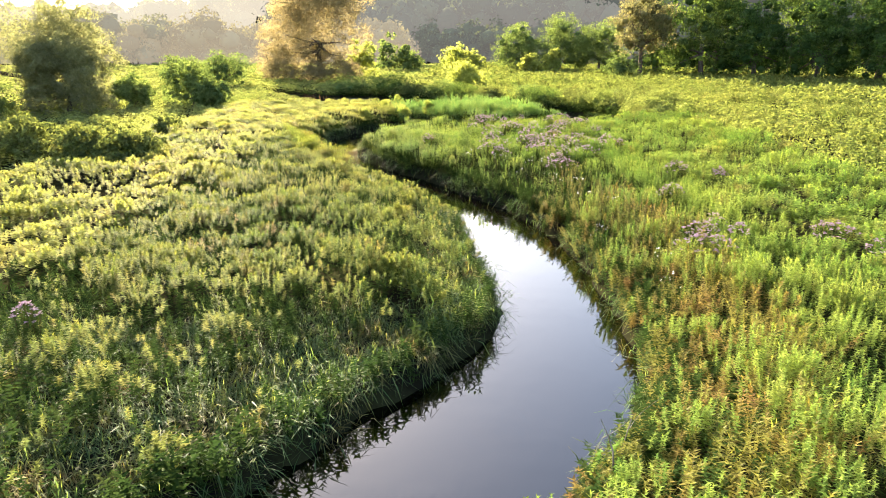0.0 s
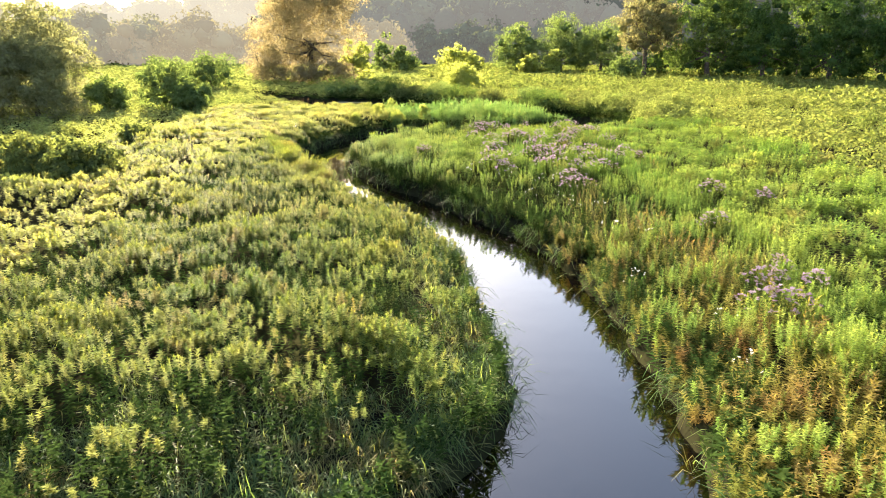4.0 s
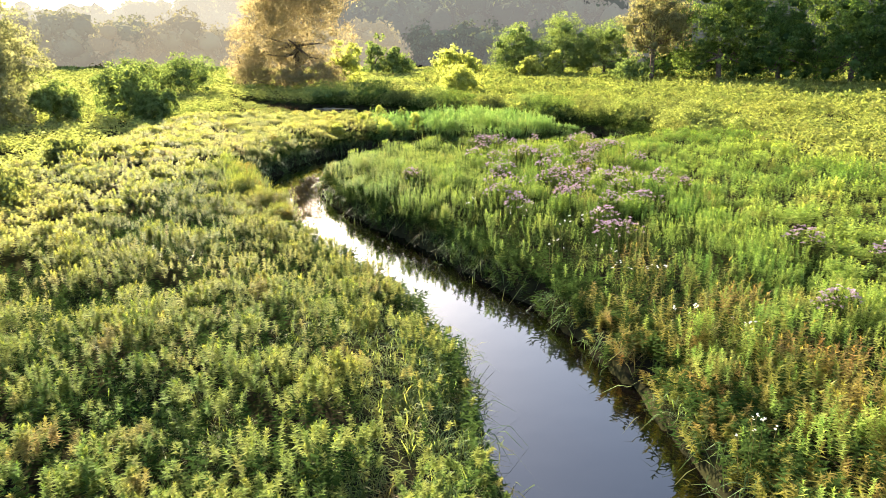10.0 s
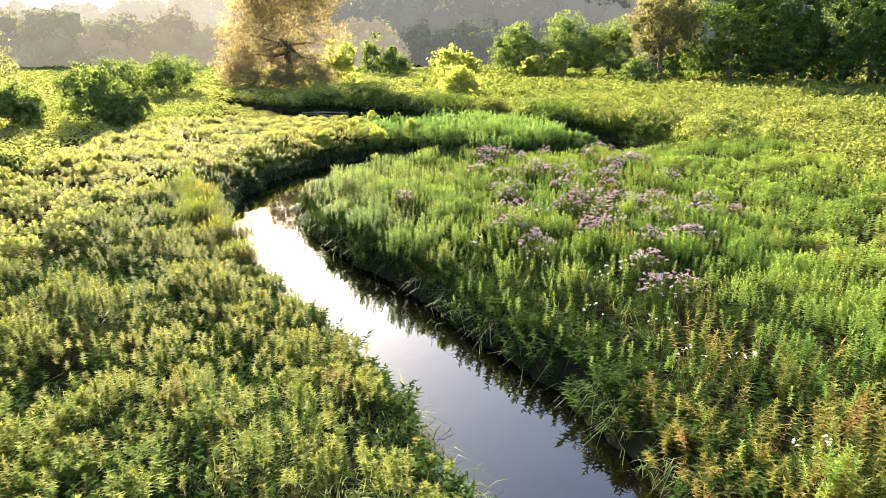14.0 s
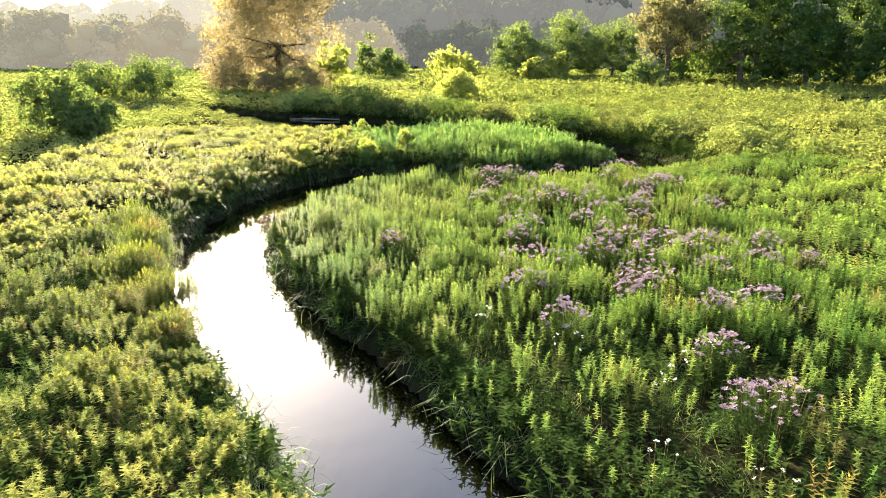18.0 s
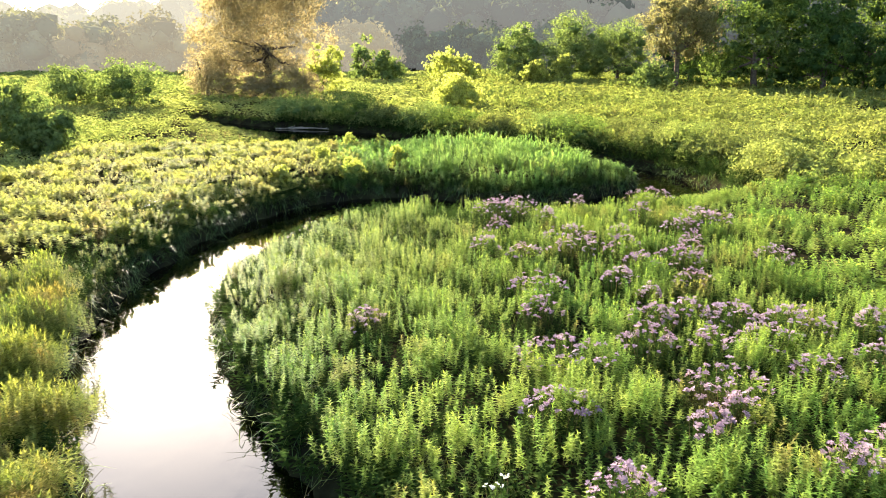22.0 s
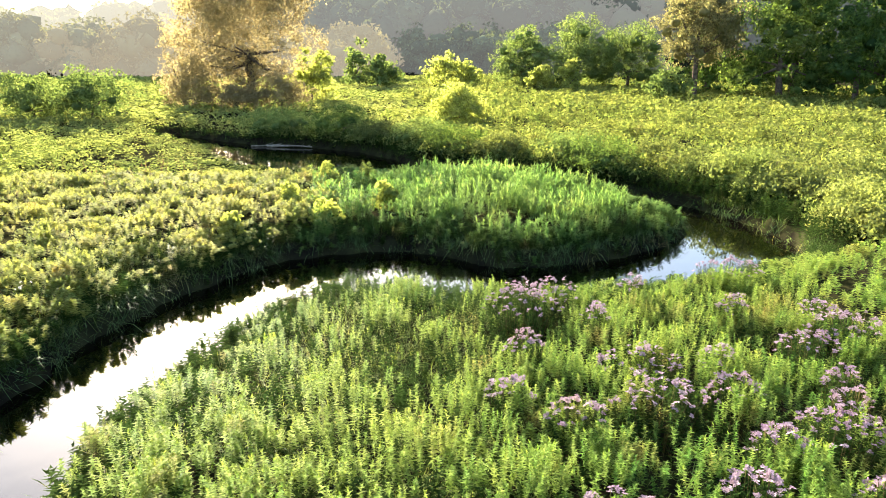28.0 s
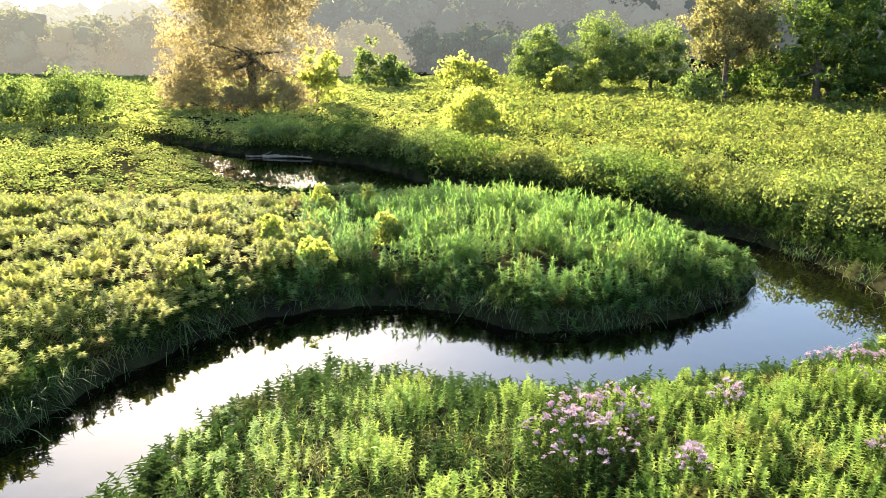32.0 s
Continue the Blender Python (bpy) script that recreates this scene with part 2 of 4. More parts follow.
def land(x, y):
    """Height of the hills, without the banks."""
    x, y = np.asarray(x, float), np.asarray(y, float)
    right = step(-185, 20, x)
    hill = 62 * step(255, 430, y + 0.15 * x) * right + 14 * step(300, 560, y)
    flank = 50 * step(85, 260, x - 0.12 * y) * step(-40, 80, y)
    return np.maximum(hill, flank) * (1 + 0.10 * wobble(x, y, 60.0))


def low_shore(x, y):
    """1 on the low ground south of the pool."""
    return step(66, 74, y) * step(86, 83, y + 0.6 * (x + 8)) * step(-24, -17, x) * step(2, -3, x)


def ground_z(x, y, d=None):
    if d is None:
        d = shore(x, y)
    bank = -0.55 * step(0.0, -0.9, d) + (0.52 * step(-0.04, 0.26, d) + 0.20 * step(0.3, 3.0, d)) * (1 - 0.50 * low_shore(x, y))
    return bank + (0.07 * wobble(x, y, 1.3) + 0.10 * wobble(x, y, 5.0, 1.0)) * step(0.2, 1.5, d) + land(x, y)


# ---- building ----
def mesh(name, v, f, material, tone=None, smooth=False):
    """A mesh of triangles from arrays."""
    me = bpy.data.meshes.new(name)
    me.vertices.add(len(v))
    me.vertices.foreach_set("co", np.ascontiguousarray(v, np.float32).ravel())
    k = f.shape[1]
    me.loops.add(f.size)
    me.loops.foreach_set("vertex_index", np.ascontiguousarray(f, np.int32).ravel())
    me.polygons.add(len(f))
    me.polygons.foreach_set("loop_start", np.arange(0, f.size, k, dtype=np.int32))
    if smooth:
        me.polygons.foreach_set("use_smooth", np.ones(len(f), bool))
    me.materials.append(material)
    me.update(calc_edges=True)
    if tone is not None:
        me.attributes.new("tone", "FLOAT", "POINT").data.foreach_set("value", np.ascontiguousarray(tone, np.float32))
    return me


def joined(pieces):
    """Pieces (verts, faces, tone) as one."""
    vs, fs, ts, base = [], [], [], 0
    for v, f, t in pieces:
        vs.append(v)
        fs.append(f + base)
        ts.append(t)
        base += len(v)
    return np.concatenate(vs), np.concatenate(fs), np.concatenate(ts)


def unit(v):
    return v / np.maximum(np.linalg.norm(v, axis=-1, keepdims=True), 1e-9)


def blades(base, way, length, width, droop, kinks=1, up=(0, 0, 1)):
    """Leaves: from base along way, bending down by droop. kinks 0: one triangle, 1: a kite, 2: a bent blade."""
    base, way = np.asarray(base, float), unit(np.asarray(way, float))
    n = len(base)
    length, width, droop = (np.broadcast_to(np.asarray(a, float), n)[:, None] for a in (length, width, droop))
    side = np.cross(way, np.array(up) + 1e-3)
    side = unit(side) * width / 2
    down = np.array([0, 0, -1.0])
    tip = base + way * length + down * droop * length
    i = np.arange(n)[:, None]
    if kinks == 0:
        v = np.stack([base - side, base + side, tip], 1)
        f = i * 3 + np.array([[0, 1, 2]])
    elif kinks == 1:
        mid = base + way * length * 0.45 + down * droop * length * 0.18
        v = np.stack([base, mid + side, tip, mid - side], 1)
        f = (i * 4 + np.array([[0, 1, 3, 1, 2, 3]])).reshape(-1, 3)
    else:
        m1 = base + way * length * 0.4 + down * droop * length * 0.12
        m2 = base + way * length * 0.75 + down * droop * length * 0.5
        v = np.stack([base - side * 0.8, base + side * 0.8, m1 + side, m1 - side, m2 + side * 0.7, m2 - side * 0.7, tip], 1)
        f = (i * 7 + np.array([[0, 1, 2, 0, 2, 3, 3, 2, 4, 3, 4, 5, 5, 4, 6]])).reshape(-1, 3)
    return v.reshape(-1, 3), f


def rod(a, b, ra, rb, sides=3):
    """A tapered rod."""
    a, b = np.array(a, float), np.array(b, float)
    z = unit(b - a)
    x = unit(np.cross(z, (0.31, 0.9, 0.2)))
    y = np.cross(z, x)
    ang = np.arange(sides) * 2 * math.pi / sides
    ring = np.cos(ang)[:, None] * x + np.sin(ang)[:, None] * y
    v = np.vstack([a + ring * ra, b + ring * rb])
    f = []
    for i in range(sides):
        j = (i + 1) % sides
        f += [(i, j, sides + j), (i, sides + j, sides + i)]
    return v, np.array(f)


def compass(rng, n, low, high):
    """n ways round the compass, rising by low to high degrees."""
    az, el = rng.uniform(0, 2 * math.pi, n), np.radians(rng.uniform(low, high, n))
    return np.stack([np.cos(az) * np.cos(el), np.sin(az) * np.cos(el), np.sin(el)], 1)


def leafy_stem(rng, leaves, leaf, kinks, low=0.30, wide=0.19, rise=16):
    """A goldenrod stem 1 m high: narrow leaves spiral up it, more upright towards the crowded tip."""
    t = low + (1 - low) * (np.arange(leaves) + 0.5) / leaves
    t = 1 - (1 - t) ** 1.25 * (1 - low) ** -0.25
    t = np.clip(t, low, 0.995)
    az = np.arange(leaves) * 2.39996 + rng.uniform(0, 6.28) + rng.normal(0, 0.25, leaves)
    el = np.radians(rise + 32 * np.clip((t - 0.74) / 0.26, 0, 1) ** 1.6 + rng.normal(0, 9, leaves))
    way = np.stack([np.cos(az) * np.cos(el), np.sin(az) * np.cos(el), np.sin(el)], 1)
    bend = rng.normal(0, 0.05, 2)
    base = np.stack([bend[0] * t * t, bend[1] * t * t, t], 1)
    size = leaf * (0.55 + 0.6 * np.sin(np.clip((t - low) / (1 - low), 0, 1) * 2.2 + 0.45)) * rng.uniform(0.8, 1.2, leaves)
    v, f = blades(base, way, size, size * wide, rng.uniform(0.10, 0.38, leaves), kinks)
    return v, f


def stem_of(bend=0.0, r=0.004):
    return blades([(0, 0, 0.2)], [(bend, 0, 1)], 0.76, r * 2, 0.0, 0)


def weed_set(seed, count, leaves, leaf, kinks, stem=True, low=0.30, wide=0.19, rise=16):
    out = []
    for i in range(count):
        rng = np.random.default_rng(seed + i)
        v, f = leafy_stem(rng, leaves, leaf, kinks, low, wide, rise)
        if stem:
            v2, f2 = stem_of()
            f = np.vstack([f, f2 + len(v)])
            v = np.vstack([v, v2])
        out.append((v, f))
    return out


def tuft_set(seed, count, blades_n, length, width, rise=(35, 85), droop=(0.2, 0.7), spread_r=0.12, kinks=2):
    out = []
    for i in range(count):
        rng = np.random.default_rng(seed + i)
        base = np.concatenate([rng.normal(0, spread_r, (blades_n, 2)), np.zeros((blades_n, 1))], 1)
        way = compass(rng, blades_n, *rise)
        ln = length * rng.uniform(0.55, 1.1, blades_n)
        out.append(blades(base, way, ln, width * rng.uniform(0.7, 1.2, blades_n), rng.uniform(*droop, blades_n), kinks))
    return out


def plume_set(seed, count, twigs, leaf, kinks=0):
    """Soft feathery stems 1 m high with fine drooping leaves."""
    out = []
    for i in range(count):
        rng = np.random.default_rng(seed + i)
        t = rng.uniform(0.12, 1.0, twigs) ** 0.8
        az = rng.uniform(0, 6.28, twigs)
        el = np.radians(rng.uniform(0, 62, twigs))
        way = np.stack([np.cos(az) * np.cos(el), np.sin(az) * np.cos(el), np.sin(el)], 1)
        bend = rng.normal(0, 0.10, 2)
        base = np.stack([bend[0] * t * t, bend[1] * t * t, t * 0.92], 1)
        out.append(blades(base, way, leaf * rng.uniform(0.6, 1.25, twigs), leaf * 0.16, rng.uniform(0.15, 0.6, twigs), kinks))
    return out


def dome_set(seed, count, leaves, leaf, r=0.36):
    """Small rounded bushes of weeds 1 m high, leafy all over their domes."""
    out = []
    for i in range(count):
        rng = np.random.default_rng(seed + i)
        way = unit(rng.normal(0, 1, (leaves, 3)) + np.array([0, 0, 0.7]))
        base = way * np.array([r, r, 0.58]) * rng.uniform(0.7, 1.08, (leaves, 1)) + np.array([0, 0, 0.38])
        face = unit(way + rng.normal(0, 0.35, (leaves, 3)))
        lie = unit(np.cross(face, rng.normal(0, 1, (leaves, 3))))
        size = leaf * rng.uniform(0.6, 1.25, (leaves, 1))
        side = np.cross(face, lie) * size * 0.34
        v = np.stack([base - side, base + side, base + lie * size], 1).reshape(-1, 3)
        out.append((v, np.arange(leaves * 3).reshape(-1, 3)))
    return out


def planted(rng, shapes, x, y, z, high, wide, lean=0.12, lean_way=None):
    """Copies of the shapes at the places, each turned, leaned and sized on its own: verts, faces, tone."""
    n = len(x)
    pick = rng.integers(0, len(shapes), n)
    turn = rng.uniform(0, 2 * math.pi, n)
    tone = rng.uniform(0, 1, n)
    lx, ly = rng.normal(0, lean, n), rng.normal(0, lean, n)
    if lean_way is not None:
        lx, ly = lx + lean_way[0], ly + lean_way[1]
    pieces = []
    for k, (v, f) in enumerate(shapes):
        s = np.nonzero(pick == k)[0]
        if not len(s):
            continue
        c, sn = np.cos(turn[s])[:, None], np.sin(turn[s])[:, None]
        hx = (v[None, :, 0] * c - v[None, :, 1] * sn) * wide[s][:, None]
        hy = (v[None, :, 0] * sn + v[None, :, 1] * c) * wide[s][:, None]
        hz = v[None, :, 2] * high[s][:, None]
        px = x[s][:, None] + hx + lx[s][:, None] * hz
        py = y[s][:, None] + hy + ly[s][:, None] * hz
        pz = z[s][:, None] + hz
        vv = np.stack([px, py, pz], 2).reshape(-1, 3)
        ff = (f[None] + (np.arange(len(s)) * len(v))[:, None, None]).reshape(-1, 3)
        pieces.append((vv, ff, np.repeat(tone[s], len(v))))
    return joined(pieces)


def sown(rng, box, per_m2, keep):
    """Places strewn over a box, kept where keep(x, y, shore) says so with that chance."""
    x0, y0, x1, y1 = box
    n = int((x1 - x0) * (y1 - y0) * per_m2)
    x, y = rng.uniform(x0, x1, n), rng.uniform(y0, y1, n)
    d = shore(x, y)
    ok = rng.uniform(0, 1, n) < keep(x, y, d) * (y > 1.45 * np.abs(x) - 4) * (y > 6)
    return x[ok], y[ok], d[ok]


def stuff(name, data, material, label, category):
    v, f, t = data
    return tagged(new(name, mesh(name, v, f, material, t)), label, category, "", "stuff")


def part(name, data, material, parent, label=""):
    v, f = data[:2]
    ob = new(name, mesh(name, v, f, material, data[2] if len(data) > 2 else None))
    ob.parent = parent
    return tagged(ob, label)


def thing(name, x, y, z, label, category, group=""):
    ob = new(name)
    ob.empty_display_size = 0.3
    ob.matrix_world = pose(x, y, z)
    return tagged(ob, label, category, group)


def near(x, y):
    """The shortest distance from which the camera's flight shows a place."""
    return np.maximum(np.maximum(9.5, 1.54 * np.abs(x)), y - 40)


# ---- ground and water ----
def grid_lines(low, high, fine0, fine1, gap):
    inner = list(np.arange(fine0, fine1 + 1e-6, gap))
    def out(start, stop, sign):
        res, p, g = [], start, gap
        while (stop - p) * sign > 0:
            g *= 1.22
            p += sign * g
            res.append(p)
        return res
    return np.array(out(fine0, low, -1)[::-1] + inner + out(fine1, high, 1))


def build_ground():
    xs, ys = grid_lines(-1500, 1500, -14, 17, 0.25), grid_lines(-800, 2200, 3, 92, 0.30)
    gx, gy = np.meshgrid(xs, ys)
    z = ground_z(gx, gy)
    v = np.stack([gx, gy, z], 2).reshape(-1, 3)
    w, h = len(xs), len(ys)
    i = (np.arange(h - 1)[:, None] * w + np.arange(w - 1)[None]).reshape(-1, 1)
    f = i + np.array([[0, 1, w + 1, w]])
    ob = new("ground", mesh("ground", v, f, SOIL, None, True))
    tagged(ob, "damp dark soil and leaf litter under the meadow plants", "ground", "", "structure")


def build_water():
    r = LINE
    t = unit(np.gradient(r[:, :2], axis=0))
    nrm = np.stack([-t[:, 1], t[:, 0]], 1)
    lift = np.full((len(r), 1), 0.0)
    steps = np.linspace(-1, 1, 7)
    rows = [np.hstack([r[:, :2] + nrm * (r[:, 2:3] + 0.45) * s, lift]) for s in steps]
    v = np.stack(rows, 1).reshape(-1, 3)
    k, n = len(steps), len(r)
    i = (np.arange(n - 1)[:, None] * k + np.arange(k - 1)[None]).reshape(-1, 1)
    f = i + np.array([[0, k, k + 1, 1]])
    ob = new("water", mesh("water", v, f, WATER, None, True))
    tagged(ob, "smooth dark stream water mirroring the pale sky", "stream", "", "structure")


build_ground()
build_water()


# ---- trees and bushes ----
def ball(cuts):
    bm = bmesh.new()
    bmesh.ops.create_icosphere(bm, subdivisions=cuts, radius=1.0)
    v = np.array([p.co[:] for p in bm.verts])
    f = np.array([[p.index for p in q.verts] for q in bm.faces])
    bm.free()
    return v, f


SHADE_CORES = {1: ball(1), 2: ball(2)}


def lobed_crown(rng, lobes, leaves, leaf, up=0.35, cuts=2, inner=0.70, loose=0.20, sprays=18):
    """Leafy sprays crowd the outsides of the lobes (x, y, z, radius), with gaps between; the leaves of a spray lie
    over one another like shingles."""
    lobes = np.array(lobes)
    share = lobes[:, 3] ** 2
    many = len(lobes) * sprays
    at = rng.choice(len(lobes), many, p=share / share.sum())
    out = unit(rng.normal(0, 1, (many, 3)) + np.array([0, 0, up]))
    reach = lobes[at, 3] * np.clip(rng.normal(0.84, loose, many), 0.3, 1.35)
    mid = lobes[at, :3] + out * reach[:, None] * np.array([1, 1, 0.85])
    size = lobes[at, 3] * rng.uniform(0.26, 0.55, many)
    pick = rng.choice(many, leaves, p=size ** 2 / (size ** 2).sum())
    way = unit(rng.normal(0, 1, (leaves, 3)) + out[pick] * 0.8 + np.array([0, 0, up]))
    base = mid[pick] + way * (size[pick] * np.clip(rng.normal(0.85, 0.22, leaves), 0.1, 1.4))[:, None] * np.array([1, 1, 0.72])
    face = unit(way + rng.normal(0, 0.45, (leaves, 3)))
    turn = unit(np.cross(face, rng.normal(0, 1, (leaves, 3))))
    long = leaf * rng.uniform(0.55, 1.35, leaves)
    side = np.cross(face, turn) * (long * 0.45)[:, None]
    tip = base + turn * long[:, None] + np.array([0, 0, -0.25]) * long[:, None]
    v = np.stack([base - side, base + side, tip], 1).reshape(-1, 3)
    f = np.arange(leaves * 3).reshape(-1, 3)
    tone = np.repeat(np.clip(rng.uniform(0, 1, len(lobes))[at[pick]] * 0.5 + rng.uniform(0, 0.3, many)[pick] + rng.uniform(0, 0.2, leaves), 0, 1), 3)
    bv, bf = SHADE_CORES[cuts]
    pieces = [(v, f, tone)]
    # Added solid cores block light inside the lobes, toned dark as inner shade.
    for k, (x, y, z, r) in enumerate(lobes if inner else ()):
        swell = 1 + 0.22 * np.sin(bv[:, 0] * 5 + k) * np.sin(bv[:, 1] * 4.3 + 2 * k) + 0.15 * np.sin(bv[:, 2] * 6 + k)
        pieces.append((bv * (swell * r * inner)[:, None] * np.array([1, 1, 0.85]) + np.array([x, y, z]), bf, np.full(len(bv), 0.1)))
    return joined(pieces)


def limb_path(rng, a, b, ra, rb, sag=0.12, parts=4):
    a, b = np.array(a, float), np.array(b, float)
    off = rng.normal(0, sag * np.linalg.norm(b - a) * 0.5, 3)
    vs, fs, base, last = [], [], 0, a
    for i in range(1, parts + 1):
        s = i / parts
        p = a + (b - a) * s + off * math.sin(math.pi * s)
        v, f = rod(last, p, ra + (rb - ra) * (i - 1) / parts, ra + (rb - ra) * s, 6)
        vs.append(v)
        fs.append(f + base)
        base += len(v)
        last = p
    return np.vstack(vs), np.vstack(fs)


def tree(name, x, y, high, wide, material, label, category, seed, leaves=6000, leaf=0.5, clear=0.22, lobes=16, limbs=6, group="", top=0.55, deep=None, lump=1.0):
    """A trunk with limbs and a lobed crown; clear: the share of the height below the crown."""
    rng = np.random.default_rng(seed)
    leaves, leaf = int(leaves * (1.8 if material in (TREE_HAZY, TREE_MIST) else 1.25)), leaf * (0.52 if material in (TREE_HAZY, TREE_MIST) else 0.76)
    z = float(ground_z(np.array([x]), np.array([y]))[0]) - 0.05
    ob = thing(name, x, y, z, label, category, group)
    deep = deep or wide
    low = high * clear
    mid = (high + low) / 2
    half = (high - low) / 2
    spots = []
    for i in range(lobes):
        a, h = i * 2.39996 + rng.uniform(-0.4, 0.4), ((i + 0.5) / lobes) ** (1.5 if clear < 0.03 else 1.0) * 2 - 1
        r = math.sqrt(max(0.05, 1 - abs(h) ** (2.4 if h > 0 else 3.5))) * rng.uniform(0.55, 0.80)
        if h < 0 and clear < 0.03:
            r = rng.uniform(0.6, 0.82)
        if h > 0:
            r *= 1 - h * (1 - top) * 0.6
        size = rng.uniform(0.15, 0.28) * wide * lump
        spots.append((math.cos(a) * r * wide / 2, math.sin(a) * r * deep / 2, mid + h * max(half - size * 0.8, 0.2), size))
    spots.append((0, 0, mid, wide * 0.30))
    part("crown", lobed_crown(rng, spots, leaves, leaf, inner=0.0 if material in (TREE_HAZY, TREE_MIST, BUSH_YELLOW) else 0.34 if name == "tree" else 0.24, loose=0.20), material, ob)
    girth = 0.02 * high + 0.012 * wide
    fork = np.array([rng.normal(0, 0.15), rng.normal(0, 0.15), low + (high - low) * 0.30])
    part("trunk", limb_path(rng, (0, 0, -0.2), fork, girth, girth * 0.6, 0.06), BARK, ob)
    for s in spots[1:limbs * 2:2]:
        part("limb", limb_path(rng, fork * rng.uniform(0.7, 1.0), s[:3], girth * 0.45, girth * 0.10, 0.15), BARK, ob)
    return ob


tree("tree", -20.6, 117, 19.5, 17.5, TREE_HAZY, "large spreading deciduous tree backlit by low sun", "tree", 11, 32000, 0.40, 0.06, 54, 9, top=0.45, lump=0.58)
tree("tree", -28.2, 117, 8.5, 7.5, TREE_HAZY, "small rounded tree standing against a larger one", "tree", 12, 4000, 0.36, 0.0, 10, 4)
tree("tree", -14.6, 124, 7.4, 5.6, BUSH_YELLOW, "small sunlit yellow-green tree beside a large tree", "tree", 13, 4000, 0.38, 0.0, 10, 4)
tree("bush", 3.0, 93.8, 4.1, 4.9, BUSH_YELLOW, "round yellow-green willow bush alone in the meadow", "bush", 14, 9000, 0.22, 0.0, 34, 4, top=0.62, lump=0.7)
for i, (x, y, h, w) in enumerate(((-12.5, 160, 9.0, 5.0), (-8.8, 158, 6.0, 4.0), (-7.6, 166, 5.2, 6.0), (3.0, 158, 6.2, 6.5), (6.5, 160, 5.0, 5.5))):
    tree("bush", x, y, h, w, WILLOW if i < 3 else BUSH_YELLOW, "distant rounded bush at the meadow's far edge", "bush", 20 + i, 1600, 0.55, 0.0, 9, 3, "bushes at the meadow's edge")
for i, (x, y, h, w) in enumerate(((16.5, 158, 11.0, 9.5), (25.5, 154, 12.3, 11.0), (33.5, 152, 10.8, 10.5))):
    tree("tree", x, y, h, w, WILLOW, "broad sunlit green willow at the meadow's edge", "tree", 30 + i, 11000, 0.34, 0.0, 17, 5, "willows at the meadow's edge", top=0.85)
for i, (x, y, h, w) in enumerate(((18.0, 146, 4.6, 4.5), (22.2, 145, 5.6, 4.0), (31.5, 126, 4.6, 5.0))):
    tree("bush", x, y, h, w, BUSH_YELLOW if i < 2 else WILLOW, "pale green bush in front of the willows", "bush", 40 + i, 2000, 0.45, 0.0, 9, 3, "bushes before the willows")
tree("tree", 35.4, 127, 15.0, 11.0, TREE_BROWN, "bronze-tinged open-crowned tree with bare dark limbs", "tree", 50, 11000, 0.34, 0.24, 22, 9, lump=0.85)
for i, (x, y, h, w) in enumerate(((45.5, 124, 17.5, 11.0), (53.0, 120, 15.0, 10.0), (50.5, 131, 21.0, 12.0), (59.5, 112, 15.5, 11.0), (61.0, 124, 21.0, 12.0), (66.0, 103, 16.0, 11.0),
                                  (71.0, 115, 22.0, 13.0), (72.0, 94, 17.0, 12.0), (78.0, 105, 22.0, 13.0), (41.5, 138, 19.0, 11.0), (82.0, 88, 20.0, 13.0))):
    tree("tree", x, y, h, w, TREE_DARK if i % 2 else TREE_GREEN, "tall dark-green tree at the wood's shaded edge", "tree", 60 + i, 8500, 0.42, 0.02, 26, 5, "trees of the wood's edge", top=0.7, lump=0.8)
for i, (x, y, h, w) in enumerate(((-43.0, 65, 17.0, 18.0), (-34.0, 63, 7.5, 8.0), (-50.0, 58, 13.0, 12.0), (-37.0, 70, 11.0, 9.0))):
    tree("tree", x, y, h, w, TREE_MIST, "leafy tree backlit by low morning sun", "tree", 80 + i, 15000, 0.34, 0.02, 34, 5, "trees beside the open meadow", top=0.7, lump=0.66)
for i, (x, y, h, w) in enumerate(((-25.0, 69.5, 4.9, 4.8), (-22.6, 68.0, 2.9, 3.2), (-29.5, 66.5, 3.6, 3.6), (-37.0, 101, 4.8, 6.5), (-31.0, 100, 5.0, 7.0), (-37.5, 56, 3.2, 4.0))):
    tree("bush", x, y, h, w, WILLOW, "leafy sunlit shrub standing in pale grass", "bush", 90 + i, 6500, 0.24, 0.0, 11, 4, "shrubs in the open meadow")
for i, (x, y, h, w) in enumerate(((-16.3, 35.6, 2.2, 3.0), (-19.3, 36.6, 2.4, 3.4), (-22.8, 37.6, 2.5, 3.5), (-26.5, 38.4, 2.5, 3.8), (-30.5, 39.0, 2.4, 3.8), (-18.5, 46.5, 1.6, 1.8))):
    tree("bush", x, y, h, w, SHRUB_DARK, "low dense dark-green shrub in the meadow", "bush", 100 + i, 4200, 0.20, 0.0, 11, 3, "low dark shrubs", top=0.9)


